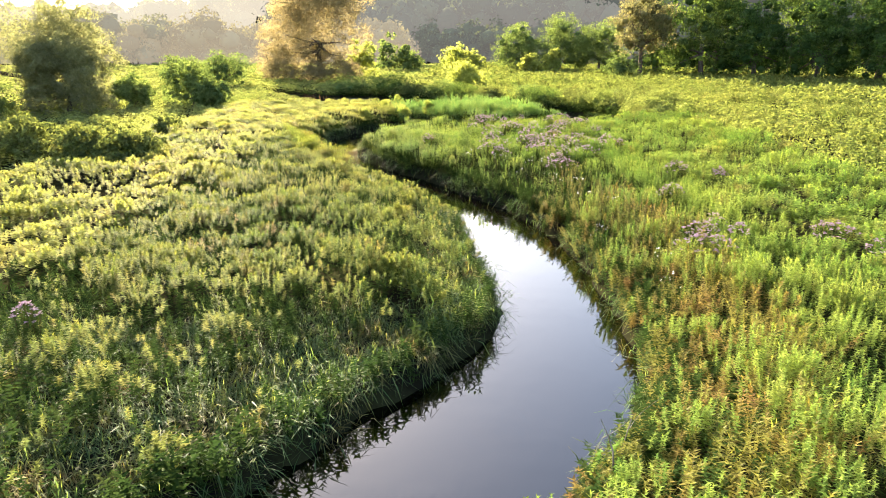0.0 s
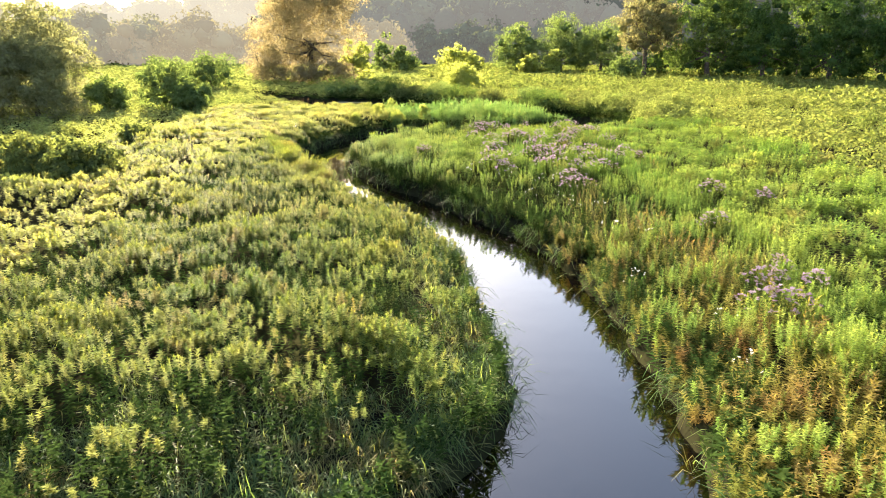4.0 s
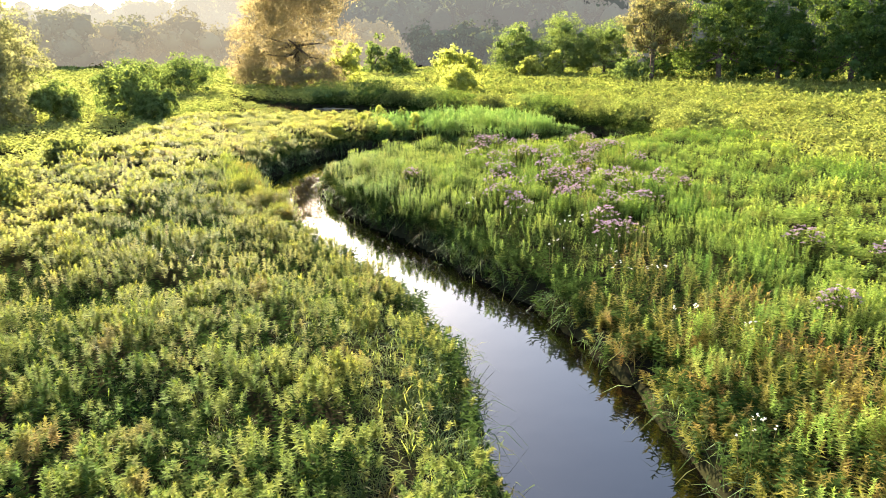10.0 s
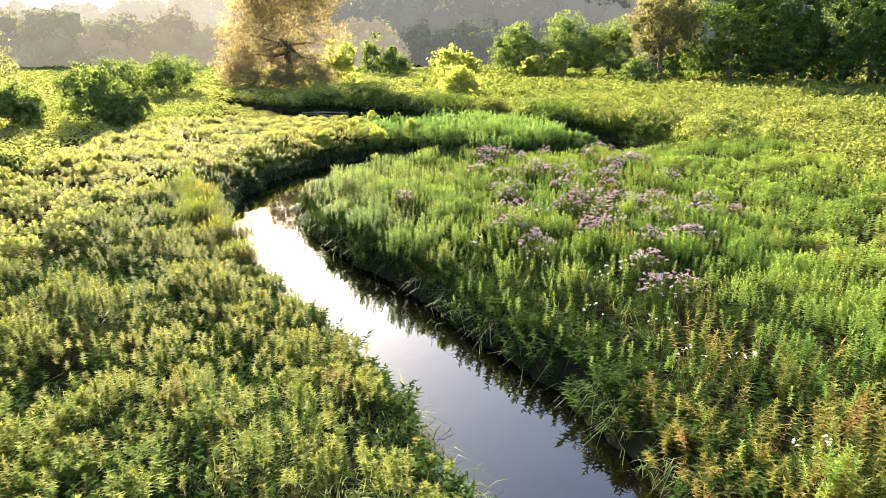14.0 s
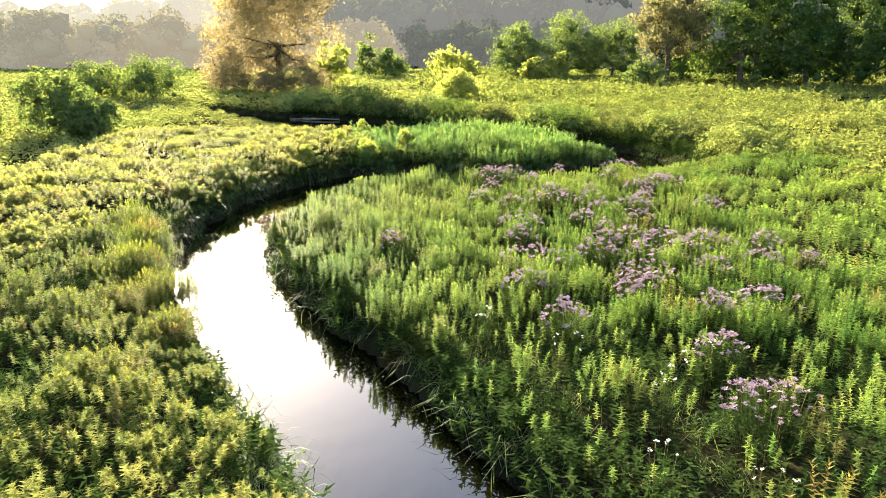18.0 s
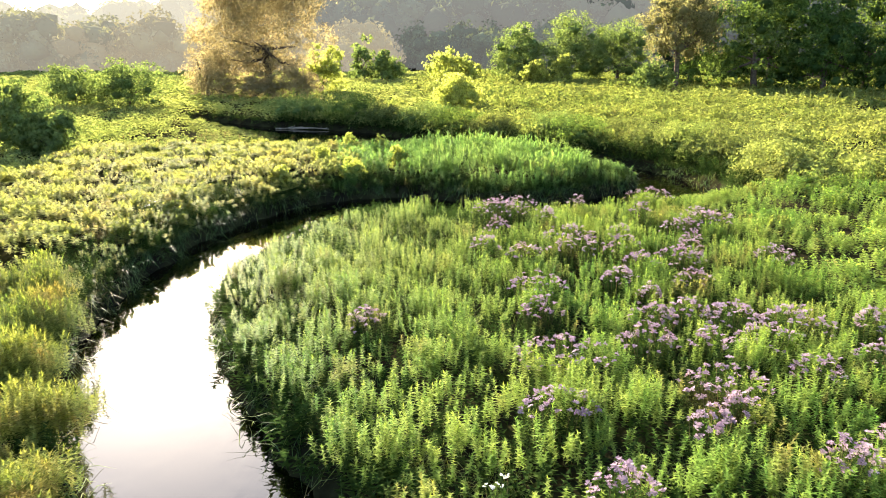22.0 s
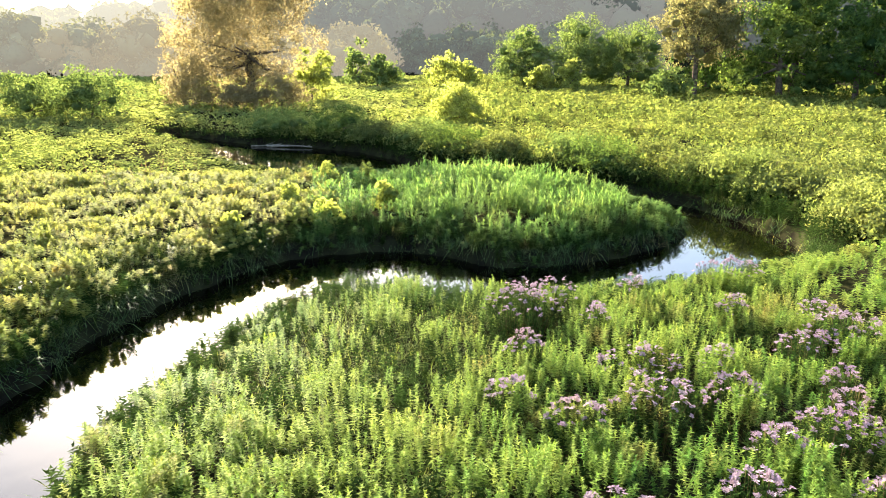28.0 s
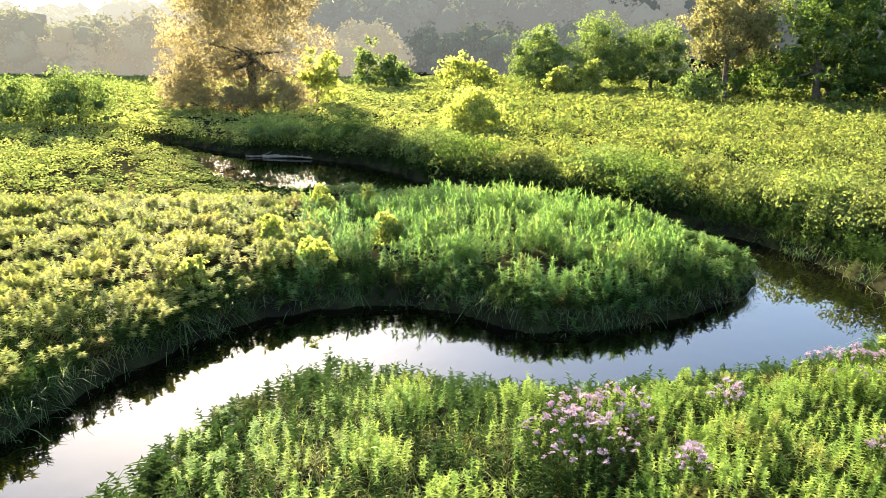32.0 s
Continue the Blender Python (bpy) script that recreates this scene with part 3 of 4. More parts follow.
for i, (x, y, h, w) in enumerate(((-25.5, 112, 4.5, 6.0), (-20.5, 111.5, 3.8, 5.5), (-15.8, 112, 4.6, 5.5))):
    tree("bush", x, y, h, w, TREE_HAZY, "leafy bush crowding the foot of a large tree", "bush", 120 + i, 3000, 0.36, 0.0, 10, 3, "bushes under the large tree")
BANK_BUSHES = ((17.2, 59.8, 1.9, 3.0), (17.6, 63.0, 2.2, 3.4), (16.2, 66.4, 1.9, 3.0), (13.8, 70.0, 1.8, 3.0), (11.0, 72.4, 1.7, 2.8), (8.2, 74.4, 1.8, 3.0), (5.2, 76.6, 1.7, 2.8),
               (2.4, 79.2, 1.8, 2.8), (-0.4, 82.2, 1.8, 3.0), (-3.4, 86.0, 1.9, 3.4), (-7.0, 89.8, 2.0, 3.6), (-11.5, 92.0, 2.1, 3.8), (20.5, 66.0, 2.0, 3.2), (14.5, 74.5, 1.8, 3.0))
# Darker leaves on most of these bushes stand in for the bank's shaded face.
for i, (x, y, h, w) in enumerate(BANK_BUSHES):
    tree("bush", x + 0.6 * math.sin(i * 2.7), y + 0.9 * abs(math.sin(i * 4.1)), h * (0.95 + 0.15 * math.sin(i * 3.3)), w * (1.3 + 0.25 * math.sin(i * 1.9)), (SHRUB_DARK, TREE_GREEN, WILLOW)[i % 3] if x < 14 else (SCRUB, SHRUB_DARK)[i % 2], "low rounded scrub bush overhanging the stream's outer bank", "bush", 140 + i, 4600, 0.135, 0.0, 14, 3, "scrub along the outer bank", top=0.9)


# ---- far wooded hills, each with its own morning haze added as glow ----
def haze_glow_leaves(name, a, b, haze, amount):
    """Leaves of far hills with an even emission added, standing in for the lit air before them."""
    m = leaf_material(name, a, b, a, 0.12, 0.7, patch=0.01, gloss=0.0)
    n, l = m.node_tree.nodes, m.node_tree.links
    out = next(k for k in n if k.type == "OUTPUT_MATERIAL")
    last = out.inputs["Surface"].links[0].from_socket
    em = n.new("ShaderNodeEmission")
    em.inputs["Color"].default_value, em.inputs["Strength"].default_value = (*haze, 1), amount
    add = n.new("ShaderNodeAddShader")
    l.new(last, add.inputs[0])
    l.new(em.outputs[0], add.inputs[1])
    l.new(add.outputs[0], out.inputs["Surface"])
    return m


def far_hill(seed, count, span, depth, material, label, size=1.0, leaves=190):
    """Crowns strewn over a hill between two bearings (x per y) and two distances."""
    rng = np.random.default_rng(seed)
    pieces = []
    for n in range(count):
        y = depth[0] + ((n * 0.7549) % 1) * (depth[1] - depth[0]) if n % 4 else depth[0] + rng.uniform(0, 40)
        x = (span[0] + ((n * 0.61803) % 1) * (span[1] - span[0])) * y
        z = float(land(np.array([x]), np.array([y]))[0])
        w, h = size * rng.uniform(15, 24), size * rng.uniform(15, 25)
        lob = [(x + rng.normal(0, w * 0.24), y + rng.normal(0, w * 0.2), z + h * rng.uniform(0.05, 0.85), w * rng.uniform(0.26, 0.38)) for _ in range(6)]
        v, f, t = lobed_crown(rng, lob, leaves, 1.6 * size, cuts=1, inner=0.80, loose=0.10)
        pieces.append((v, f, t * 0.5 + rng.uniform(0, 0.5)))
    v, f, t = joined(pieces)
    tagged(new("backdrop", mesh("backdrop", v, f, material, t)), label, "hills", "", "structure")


far_hill(7, 170, (0.20, 0.80), (262, 420), haze_glow_leaves("hill_haze_glow_right", (0.030, 0.045, 0.022), (0.055, 0.075, 0.032), (0.95, 0.97, 1.0), 0.011), "dark wooded hillside, thin haze added as glow")
far_hill(8, 310, (-0.22, 0.26), (262, 440), haze_glow_leaves("hill_haze_glow_middle", (0.040, 0.050, 0.030), (0.065, 0.075, 0.040), (1.0, 0.96, 0.90), 0.026), "wooded hillside, grey haze added as glow")
far_hill(9, 150, (-0.85, -0.16), (340, 560), haze_glow_leaves("hill_haze_glow_left", (0.060, 0.062, 0.040), (0.090, 0.085, 0.050), (1.0, 0.92, 0.74), 0.080), "low wooded ridge, bright golden haze added as glow")
far_hill(10, 34, (-0.02, 0.27), (215, 250), haze_glow_leaves("far_row_haze_glow_middle", (0.055, 0.068, 0.038), (0.090, 0.105, 0.052), (0.98, 0.97, 0.92), 0.014), "rounded trees at the foot of the wooded hill, haze added as glow", 0.62, 420)
# The sunward row glows a little stronger and warmer, sun glow in its emission.
far_hill(11, 40, (-0.42, -0.06), (205, 245), haze_glow_leaves("far_row_haze_glow_sunward", (0.090, 0.082, 0.050), (0.130, 0.112, 0.065), (1.0, 0.88, 0.66), 0.040), "far tree row, bright golden haze added as glow", 0.62, 420)
far_hill(12, 30, (-0.78, -0.40), (205, 245), haze_glow_leaves("far_row_haze_glow_left", (0.080, 0.082, 0.050), (0.115, 0.115, 0.068), (1.0, 0.91, 0.73), 0.032), "far tree row, thin golden haze added as glow", 0.66, 420)


# ---- meadow ----
def meadow(name, seed, box, dist, per_m2, shapes, material, high, wide, keep, label, lean=0.10, gather=0.0, mound=0.18, many=15, single=None):
    """A stand of one kind of weed, over the places that the flight shows from dist[0] to dist[1] metres.
    gather: the share of stems that grow in mounded groups."""
    rng = np.random.default_rng(seed)
    allowed = lambda x, y, d: keep(x, y, d) * ((near(x, y) >= dist[0]) & (near(x, y) < dist[1]))
    x, y, d = sown(rng, box, per_m2 * (1 - gather), allowed)
    hh = rng.uniform(0.80, 1.0, len(x)) * (0.80 if gather else 1.0)
    if gather:
        cx, cy, _ = sown(rng, box, per_m2 * gather / many, allowed)
        off = rng.normal(0, mound, (len(cx), many, 2)) * rng.uniform(0.7, 1.35, (len(cx), 1, 1))
        mx, my = (cx[:, None] + off[..., 0]).ravel(), (cy[:, None] + off[..., 1]).ravel()
        r2 = (off ** 2).sum(2)
        mh = (rng.uniform(0.82, 1.14, (len(cx), 1)) * (1 - 0.032 / mound ** 2 * np.minimum(r2, 8.6 * mound ** 2)) * rng.uniform(0.94, 1.03, r2.shape)).ravel()
        x, y, hh = np.concatenate([x, mx]), np.concatenate([y, my]), np.concatenate([hh, mh])
        d = shore(x, y)
        ok = d > 0.05
        x, y, hh, d = x[ok], y[ok], hh[ok], d[ok]
    else:
        hh = hh * (0.95 + 0.24 * wobble(x, y, 0.21 * max(1, dist[0] / 16), 2.0))
    z = ground_z(x, y, d) - 0.03
    hh = high(x, y, d) * hh * (1 + 0.12 * wobble(x, y, 1.3, 5.0))
    ww = wide * rng.uniform(0.8, 1.2, len(x))
    if single is None:
        return stuff(name, planted(rng, shapes, x, y, z, hh, ww, lean), material, label, "wildflowers")
    x0, y0, x1, y1 = single
    pick = np.nonzero((x > x0) & (x < x1) & (y > y0) & (y < y1))[0][:300]
    rest = np.ones(len(x), bool)
    rest[pick] = False
    ob = stuff(name, planted(rng, shapes, x[rest], y[rest], z[rest], hh[rest], ww[rest], lean), material, label, "wildflowers")
    data = [mesh("goldenrod_plant", v, f, material, np.full(len(v), k / max(1, len(shapes) - 1))) for k, (v, f) in enumerate(shapes)]
    for k in pick:
        one = new("goldenrod_plant", data[k % len(data)])
        one.parent = ob
        one.matrix_local = Matrix.LocRotScale((x[k], y[k], z[k]), Euler((rng.normal(0, lean), rng.normal(0, lean), rng.uniform(0, 6.28))), (ww[k], ww[k], hh[k]))
    return ob


WEED_A = weed_set(100, 9, 32, 0.068, 0, False, 0.62, 0.38, 10)
WEED_B = weed_set(200, 6, 18, 0.100, 0, False, 0.66, 0.42, 10)
DOME_C = dome_set(300, 7, 26, 0.17)
DOME_D = dome_set(400, 6, 18, 0.30, 0.44)
WEED_W = weed_set(900, 9, 30, 0.080, 0, False, 0.74, 0.38, 14)
WEED_M = weed_set(950, 6, 18, 0.115, 0, False, 0.76, 0.42, 14)
left_of = lambda x, y: np.interp(y, LINE[:170, 1], LINE[:170, 0])


def side_left(x, y):
    """1 on the land west and north of the first reach, 0 on the land east of it."""
    return np.where(y < 52, x < left_of(x, np.minimum(y, 52)), False)


def patch_of(x, y, seed, scale=2.2):
    return np.clip(0.5 + 0.9 * wobble(x, y, scale, seed), 0, 1)


def east_keep(x, y, d):
    inside = (~side_left(x, y)) & (y < 56.5) & ((y < 52) | (x > -5)) & (d > 0.16 + 0.14 * wobble(x, y, 0.6, 2.0))
    strip = (d < 2.6) & (y < 28)
    return inside * np.where(strip, 0.35, 1.0) * (0.55 + 0.45 * patch_of(x, y, 1.0, 0.5)) * (1 - 0.62 * step(22, 26, y) * step(37, 33, y) * step(9.5, 6.5, x + 0.8 * wobble(x, y, 0.9))) * (1 - 0.75 * step(44, 47, y) * step(3.4, 1.8, x + wobble(x, y, 0.9)))


def west_keep(x, y, d):
    return side_left(x, y) * np.where(y < 15 + wobble(x, y, 1.0), 0.35, 1.0) * (d > 0.25 + 0.20 * wobble(x, y, 0.6, 2.0)) * np.where((d < 2.2 + wobble(x, y, 0.8)) & (y < 27), np.where(y < 19, 0.15, 0.40), 1.0) * (0.30 + 0.70 * step(0.2, 0.6, patch_of(x, y, 4.0, 1.1)))


def height_east(x, y, d):
    tip = step(44, 48, y)
    return (1.02 - 0.50 * tip) + (0.20 + 0.46 * tip) * step(0.2, 2.0 + 1.0 * tip, d)


def height_west(x, y, d):
    return (0.72 + 0.34 * step(0.2, 2.0, d)) * (1 - 0.6 * low_shore(x, y))


box_near, box_mid, box_low, box_far = (-11, 3, 11, 58), (-20, 4, 20, 72), (-40, 6, 40, 100), (-130, 20, 110, 205)
meadow("goldenrod_stand", 1, box_near, (0, 16), 52, WEED_A, GOLDEN_R, height_east, 1.12, east_keep, "dense leafy bright-green goldenrod on the stream bank", gather=0.65, mound=0.20, many=18, single=(1.0, 46.0, 8.0, 50.5))
meadow("goldenrod_stand", 2, box_near, (0, 16), 52, WEED_W, GOLDEN_N, height_west, 1.12, west_keep, "dense leafy goldenrod mixed with grass, sunlit from behind", gather=0.65, mound=0.20, many=18, single=(-5.0, 14.0, 0.0, 19.0))
meadow("goldenrod_stand", 3, box_mid, (16, 30), 32, WEED_B, GOLDEN_R, height_east, 1.25, east_keep, "dense bright-green goldenrod spreading over the meadow", gather=0.65, mound=0.24, many=18)
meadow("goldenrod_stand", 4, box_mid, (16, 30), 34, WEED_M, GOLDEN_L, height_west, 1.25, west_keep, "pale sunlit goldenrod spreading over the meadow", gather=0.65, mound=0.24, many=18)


SCRUB_DOMES = dome_set(250, 8, 80, 0.105, 0.30)
UNDER = weed_set(150, 5, 18, 0.135, 0, False, 0.25, 0.36)
meadow("undergrowth", 31, box_near, (0, 18), 13, UNDER, SHADE_GREEN, lambda x, y, d: 0.62 + 0.24 * step(0.2, 2.0, d), 1.0, lambda x, y, d: (d > 0.15) * np.where(side_left(x, y) & (d < 2.2) & (y < 27), 0.25, 1.0), "leafy undergrowth between the taller stems, coloured dark for shade")


def tongue_west(x, y, d):
    """The meadow north of the bend, short of the reeds."""
    return (y >= 48) * (d > 0.1) * (y < 92 + 0.25 * x) * north_side(x, y) * (1 - reed_share(x, y))


def north_side(x, y):
    """1 on the land inside and west of the loop."""
    back = np.interp(x, LINE[::-1][:100, 0], LINE[::-1][:100, 1])
    front = np.interp(np.clip(x, -8, 13), LINE[160:225, 0], LINE[160:225, 1])
    return ((x < -6.5) & (y > 48) & (y < back)) | ((x >= -6.5) & (x < 13) & (y > front) & (y < back))


def reed_share(x, y):
    return step(-0.25, 0.25, (x + 4.5) * 0.28 + 0.35 * wobble(x, y, 1.6, 8.0)) * (x < 13)


def beyond(x, y, d):
    """The land past the loop, and far off to both sides."""
    return (d > 0.12) * (y > 52) * (~north_side(x, y)) * (~((~side_left(x, y)) & (y < 56.5)))


# Strip of darkened shoots along the banks, added for their shaded faces.
BANK_SHOOTS = weed_set(160, 5, 22, 0.15, 0, False, 0.04, 0.36)
meadow("undergrowth", 32, (-14, 6, 20, 92), (0, 60), 22, BANK_SHOOTS, SHADE_GREEN, lambda x, y, d: np.where((y > 58) & ~north_side(x, y), 0.95, np.where(y > 45, 0.55, 0.70)) * (1 - 0.75 * low_shore(x, y)), 1.0, lambda x, y, d: (d > np.where(side_left(x, y) | (y > 50), 0.0, -0.08)) * (d < np.where(y > 58, 1.8, np.where(side_left(x, y), 0.45, 1.0))), "leafy undergrowth hanging over the cut banks, coloured dark for shade", lean=0.2)
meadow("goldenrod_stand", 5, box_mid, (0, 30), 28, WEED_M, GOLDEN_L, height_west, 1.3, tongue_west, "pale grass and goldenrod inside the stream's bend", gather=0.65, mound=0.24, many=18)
meadow("goldenrod_stand", 6, box_mid, (0, 30), 5.5, SCRUB_DOMES, SCRUB, lambda x, y, d: 1.45 + 0.45 * step(1.2, 2.6, d) + 0.2 * wobble(x, y, 1.6), 1.35, lambda x, y, d: beyond(x, y, d) * (d > 1.45 + 0.45 * wobble(x, y, 0.8)), "tall yellow-green weeds along the far bank", gather=0.6, mound=0.50, many=7)
field_mid = lambda x, y, d: (d > 0.3) * (1 - 0.8 * (north_side(x, y) & (x > -5)))
field_far = lambda x, y, d: (d > 0.3) * (y < 204 - 0.75 * np.maximum(x, 0)) * (np.abs(x) < 0.68 * y + 6)
meadow("goldenrod_stand", 7, box_low, (30, 60), 3.3, DOME_C, FAR_FIELD, lambda x, y, d: 0.9 * (1 - 0.5 * low_shore(x, y)), 1.1,
       lambda x, y, d: field_mid(x, y, d) * (x < 1.5 * wobble(x, y, 2.0)), "pale sunlit meadow of goldenrod and grass", gather=0.6, mound=0.75, many=9)
meadow("scrub_stand", 9, box_low, (30, 60), 3.3, DOME_C, FAR_SCRUB, lambda x, y, d: 1.32 + 0.38 * wobble(x, y, 2.4), 1.15,
       lambda x, y, d: field_mid(x, y, d) * (x >= 1.5 * wobble(x, y, 2.0)), "billowing yellow-green willow scrub and weeds", gather=0.75, mound=0.75, many=9)
meadow("goldenrod_stand", 8, box_far, (60, 175), 1.0, DOME_D, FAR_FIELD, lambda x, y, d: 0.85 + 0.3 * wobble(x, y, 6.0), 1.3,
       lambda x, y, d: field_far(x, y, d) * (x < 3 * wobble(x, y, 5.0)), "far pale-green meadow running up to the trees", gather=0.5, mound=1.3, many=7)
meadow("scrub_stand", 10, box_far, (60, 175), 1.0, DOME_D, FAR_SCRUB, lambda x, y, d: 1.35 + 0.4 * wobble(x, y, 6.0), 1.3,
       lambda x, y, d: field_far(x, y, d) * (x >= 3 * wobble(x, y, 5.0)), "far yellow-green scrub running up to the woods", gather=0.7, mound=1.3, many=7)
rngm = np.random.default_rng(55)

# feathery reeds on the tongue of land
REED_SET = plume_set(500, 6, 58, 0.235)
cx, cy, _ = sown(np.random.default_rng(51), (-8, 55, 13, 88), 1.25, lambda x, y, d: north_side(x, y) * (d > 0.1) * reed_share(x, y))
off = rngm.normal(0, 0.34, (len(cx), 11, 2))
x, y = (cx[:, None] + off[..., 0]).ravel(), (cy[:, None] + off[..., 1]).ravel()
top = (rngm.uniform(0.8, 1.2, (len(cx), 1)) * (1 - 0.5 * np.minimum((off ** 2).sum(2), 1.0))).ravel()
d = shore(x, y)
x, y, top, d = x[d > -0.05], y[d > -0.05], top[d > -0.05], d[d > -0.05]
hh = (0.5 + 0.8 * step(0.1, 1.8, d) * step(12.5, 7, x)) * top * rngm.uniform(0.85, 1.12, len(x)) * (1 - 0.55 * step(68, 76, y)) * (1 - 0.5 * low_shore(x, y))
stuff("reed_bed", planted(rngm, REED_SET, x, y, ground_z(x, y, d) - 0.03, hh, np.full(len(x), 1.0), 0.15), REED, "soft feathery bright-green reeds on a tongue of land", "reeds")

# grass hanging over the banks
TUFT = tuft_set(600, 7, 24, 0.80, 0.017, (20, 80), (0.45, 1.15), 0.16, 1)
x, y, d = sown(np.random.default_rng(61), (-11, 4, 15, 66), 13, lambda x, y, d: (d > -0.03) * (d < 1.0) * np.where((x > 10.5) & (y > 57.5), 0.55, np.where(side_left(x, y) | (y > 52), 1.0, 0.45)) * (0.6 + 0.4 * patch_of(x, y, 6.0, 1.2)))
stuff("bank_grass", planted(rngm, TUFT, x, y, ground_z(x, y, d) - 0.03, rngm.uniform(0.8, 1.35, len(x)), rngm.uniform(0.9, 1.3, len(x)), 0.2), BANK_GRASS, "long drooping grass overhanging the stream's edge", "grass")
TUFT2 = tuft_set(620, 5, 20, 0.75, 0.03, (25, 85), (0.25, 0.95), 0.2, 0)
# Far-bank grass takes the same darkened green, for the bank's shade.
x, y, d = sown(np.random.default_rng(62), (-26, 62, 22, 98), 5, lambda x, y, d: (d > -0.05) * (d < 1.2))
stuff("bank_grass", planted(rngm, TUFT2, x, y, ground_z(x, y, d) - 0.03, rngm.uniform(0.8, 1.35, len(x)) * (1 - 0.7 * low_shore(x, y)), rngm.uniform(0.9, 1.3, len(x)), 0.2), SHADE_GREEN, "grass overhanging the stream's far bend, coloured dark for shade", "grass")

x, y, d = sown(np.random.default_rng(66), (-11, 6, 3, 20), 13, lambda x, y, d: side_left(x, y) * (d > 0.5) * ((d < 2.6 + wobble(x, y, 0.8)) | (y < 14.5 + wobble(x, y, 1.0))))
stuff("bank_grass", planted(rngm, TUFT, x, y, ground_z(x, y, d) - 0.03, rngm.uniform(0.9, 1.35, len(x)), rngm.uniform(0.9, 1.3, len(x)), 0.2), BANK_GRASS, "long bluish arching grass on the shaded bank", "grass")

# grass among the weeds
TUFT3 = tuft_set(640, 7, 26, 0.85, 0.018, (25, 80), (0.35, 1.0), 0.15, 1)
x, y, d = sown(np.random.default_rng(63), box_near, 8.0, lambda x, y, d: (d > 0.3) * np.where(side_left(x, y), np.where((d < 2.2 + wobble(x, y, 0.8)) & (y < 27), 1.0, 1 - step(0.15, 0.55, patch_of(x, y, 4.0, 1.1))), 1.0 * ((x < 3.0 + wobble(x, y, 0.9)) & (y > 43)) + 0.7 * ((d < 1.6 + wobble(x, y, 0.9)) & (y > 32)) + 0.25 * (1 - patch_of(x, y, 1.0, 0.5)) + 0.5 * (patch_of(x, y, 9.0, 2.0) > 0.8)))
stuff("meadow_grass", planted(rngm, TUFT3, x, y, ground_z(x, y, d) - 0.03, rngm.uniform(0.75, 1.1, len(x)), rngm.uniform(0.8, 1.2, len(x)), 0.2), GRASS, "patches of tall arching grass among the weeds", "grass")

# weathered weeds along the east bank
x, y, d = sown(np.random.default_rng(64), (1, 6, 9, 36), 30, lambda x, y, d: (y < 28 + 2 * wobble(x, y, 1.0)) * (~side_left(x, y)) * (d > 0.02) * (d < 3.2) * (0.3 + 0.7 * np.where(d < 0.9, 1.0, patch_of(x, y, 7.0, 0.8))))
stuff("bank_weeds", planted(rngm, weed_set(700, 7, 44, 0.115, 0, True, 0.15, 0.26), x, y, ground_z(x, y, d) - 0.03, (0.55 + 0.5 * step(0.2, 2, d)) * rngm.uniform(0.7, 1.15, len(x)), rngm.uniform(0.9, 1.3, len(x)), 0.22), BANK_WEED,
      "rusty and olive weathered weeds on the bank", "weeds")

rngf = np.random.default_rng(77)
x, y = rngf.uniform(-70, 70, 9000), rngf.uniform(-25, 70, 9000)
ok = (y <= 1.45 * np.abs(x) - 4) | (y <= 6)
x, y = x[ok], y[ok]
d = shore(x, y)
x, y, d = x[d > 0.4], y[d > 0.4], d[d > 0.4]
stuff("goldenrod_stand", planted(rngf, dome_set(450, 4, 14, 0.36, 0.5), x, y, ground_z(x, y, d) - 0.03, rngf.uniform(0.8, 1.2, len(x)), np.ones(len(x)), 0.1), FAR_FIELD, "weedy meadow of goldenrod and grass reaching away", "wildflowers")

# brown seed stalks standing in the pale meadow
x, y, d = sown(np.random.default_rng(79), (-22, 60, -6, 76), 2.6, lambda x, y, d: (d > 1.0) * np.exp(-((x + 13.5) / 3.6) ** 2 - ((y - 68) / 2.6) ** 2) * patch_of(x, y, 2.0, 0.9))
stuff("dock_stalks", planted(rngf, weed_set(470, 5, 26, 0.055, 0, False, 0.55, 0.5, 40), x, y, ground_z(x, y, d) - 0.03, rngf.uniform(1.15, 1.5, len(x)), rngf.uniform(0.8, 1.2, len(x)), 0.10), DOCK, "brown dry seed stalks standing in pale grass", "weeds")

# taller weeds before the wood
x, y, d = sown(np.random.default_rng(78), (8, 92, 62, 124), 0.9, lambda x, y, d: (y < 122 - 0.30 * x + 4 * wobble(x, y, 5.0)) * (y > 108 - 0.42 * x) * patch_of(x, y, 3.0, 3.0))
stuff("tall_weeds", planted(rngf, plume_set(520, 5, 24, 0.34), x, y, ground_z(x, y, d) - 0.03, rngf.uniform(1.3, 2.3, len(x)), rngf.uniform(0.9, 1.3, len(x)), 0.12), SCRUB, "tall feathery yellow-green weeds before the dark wood", "weeds")


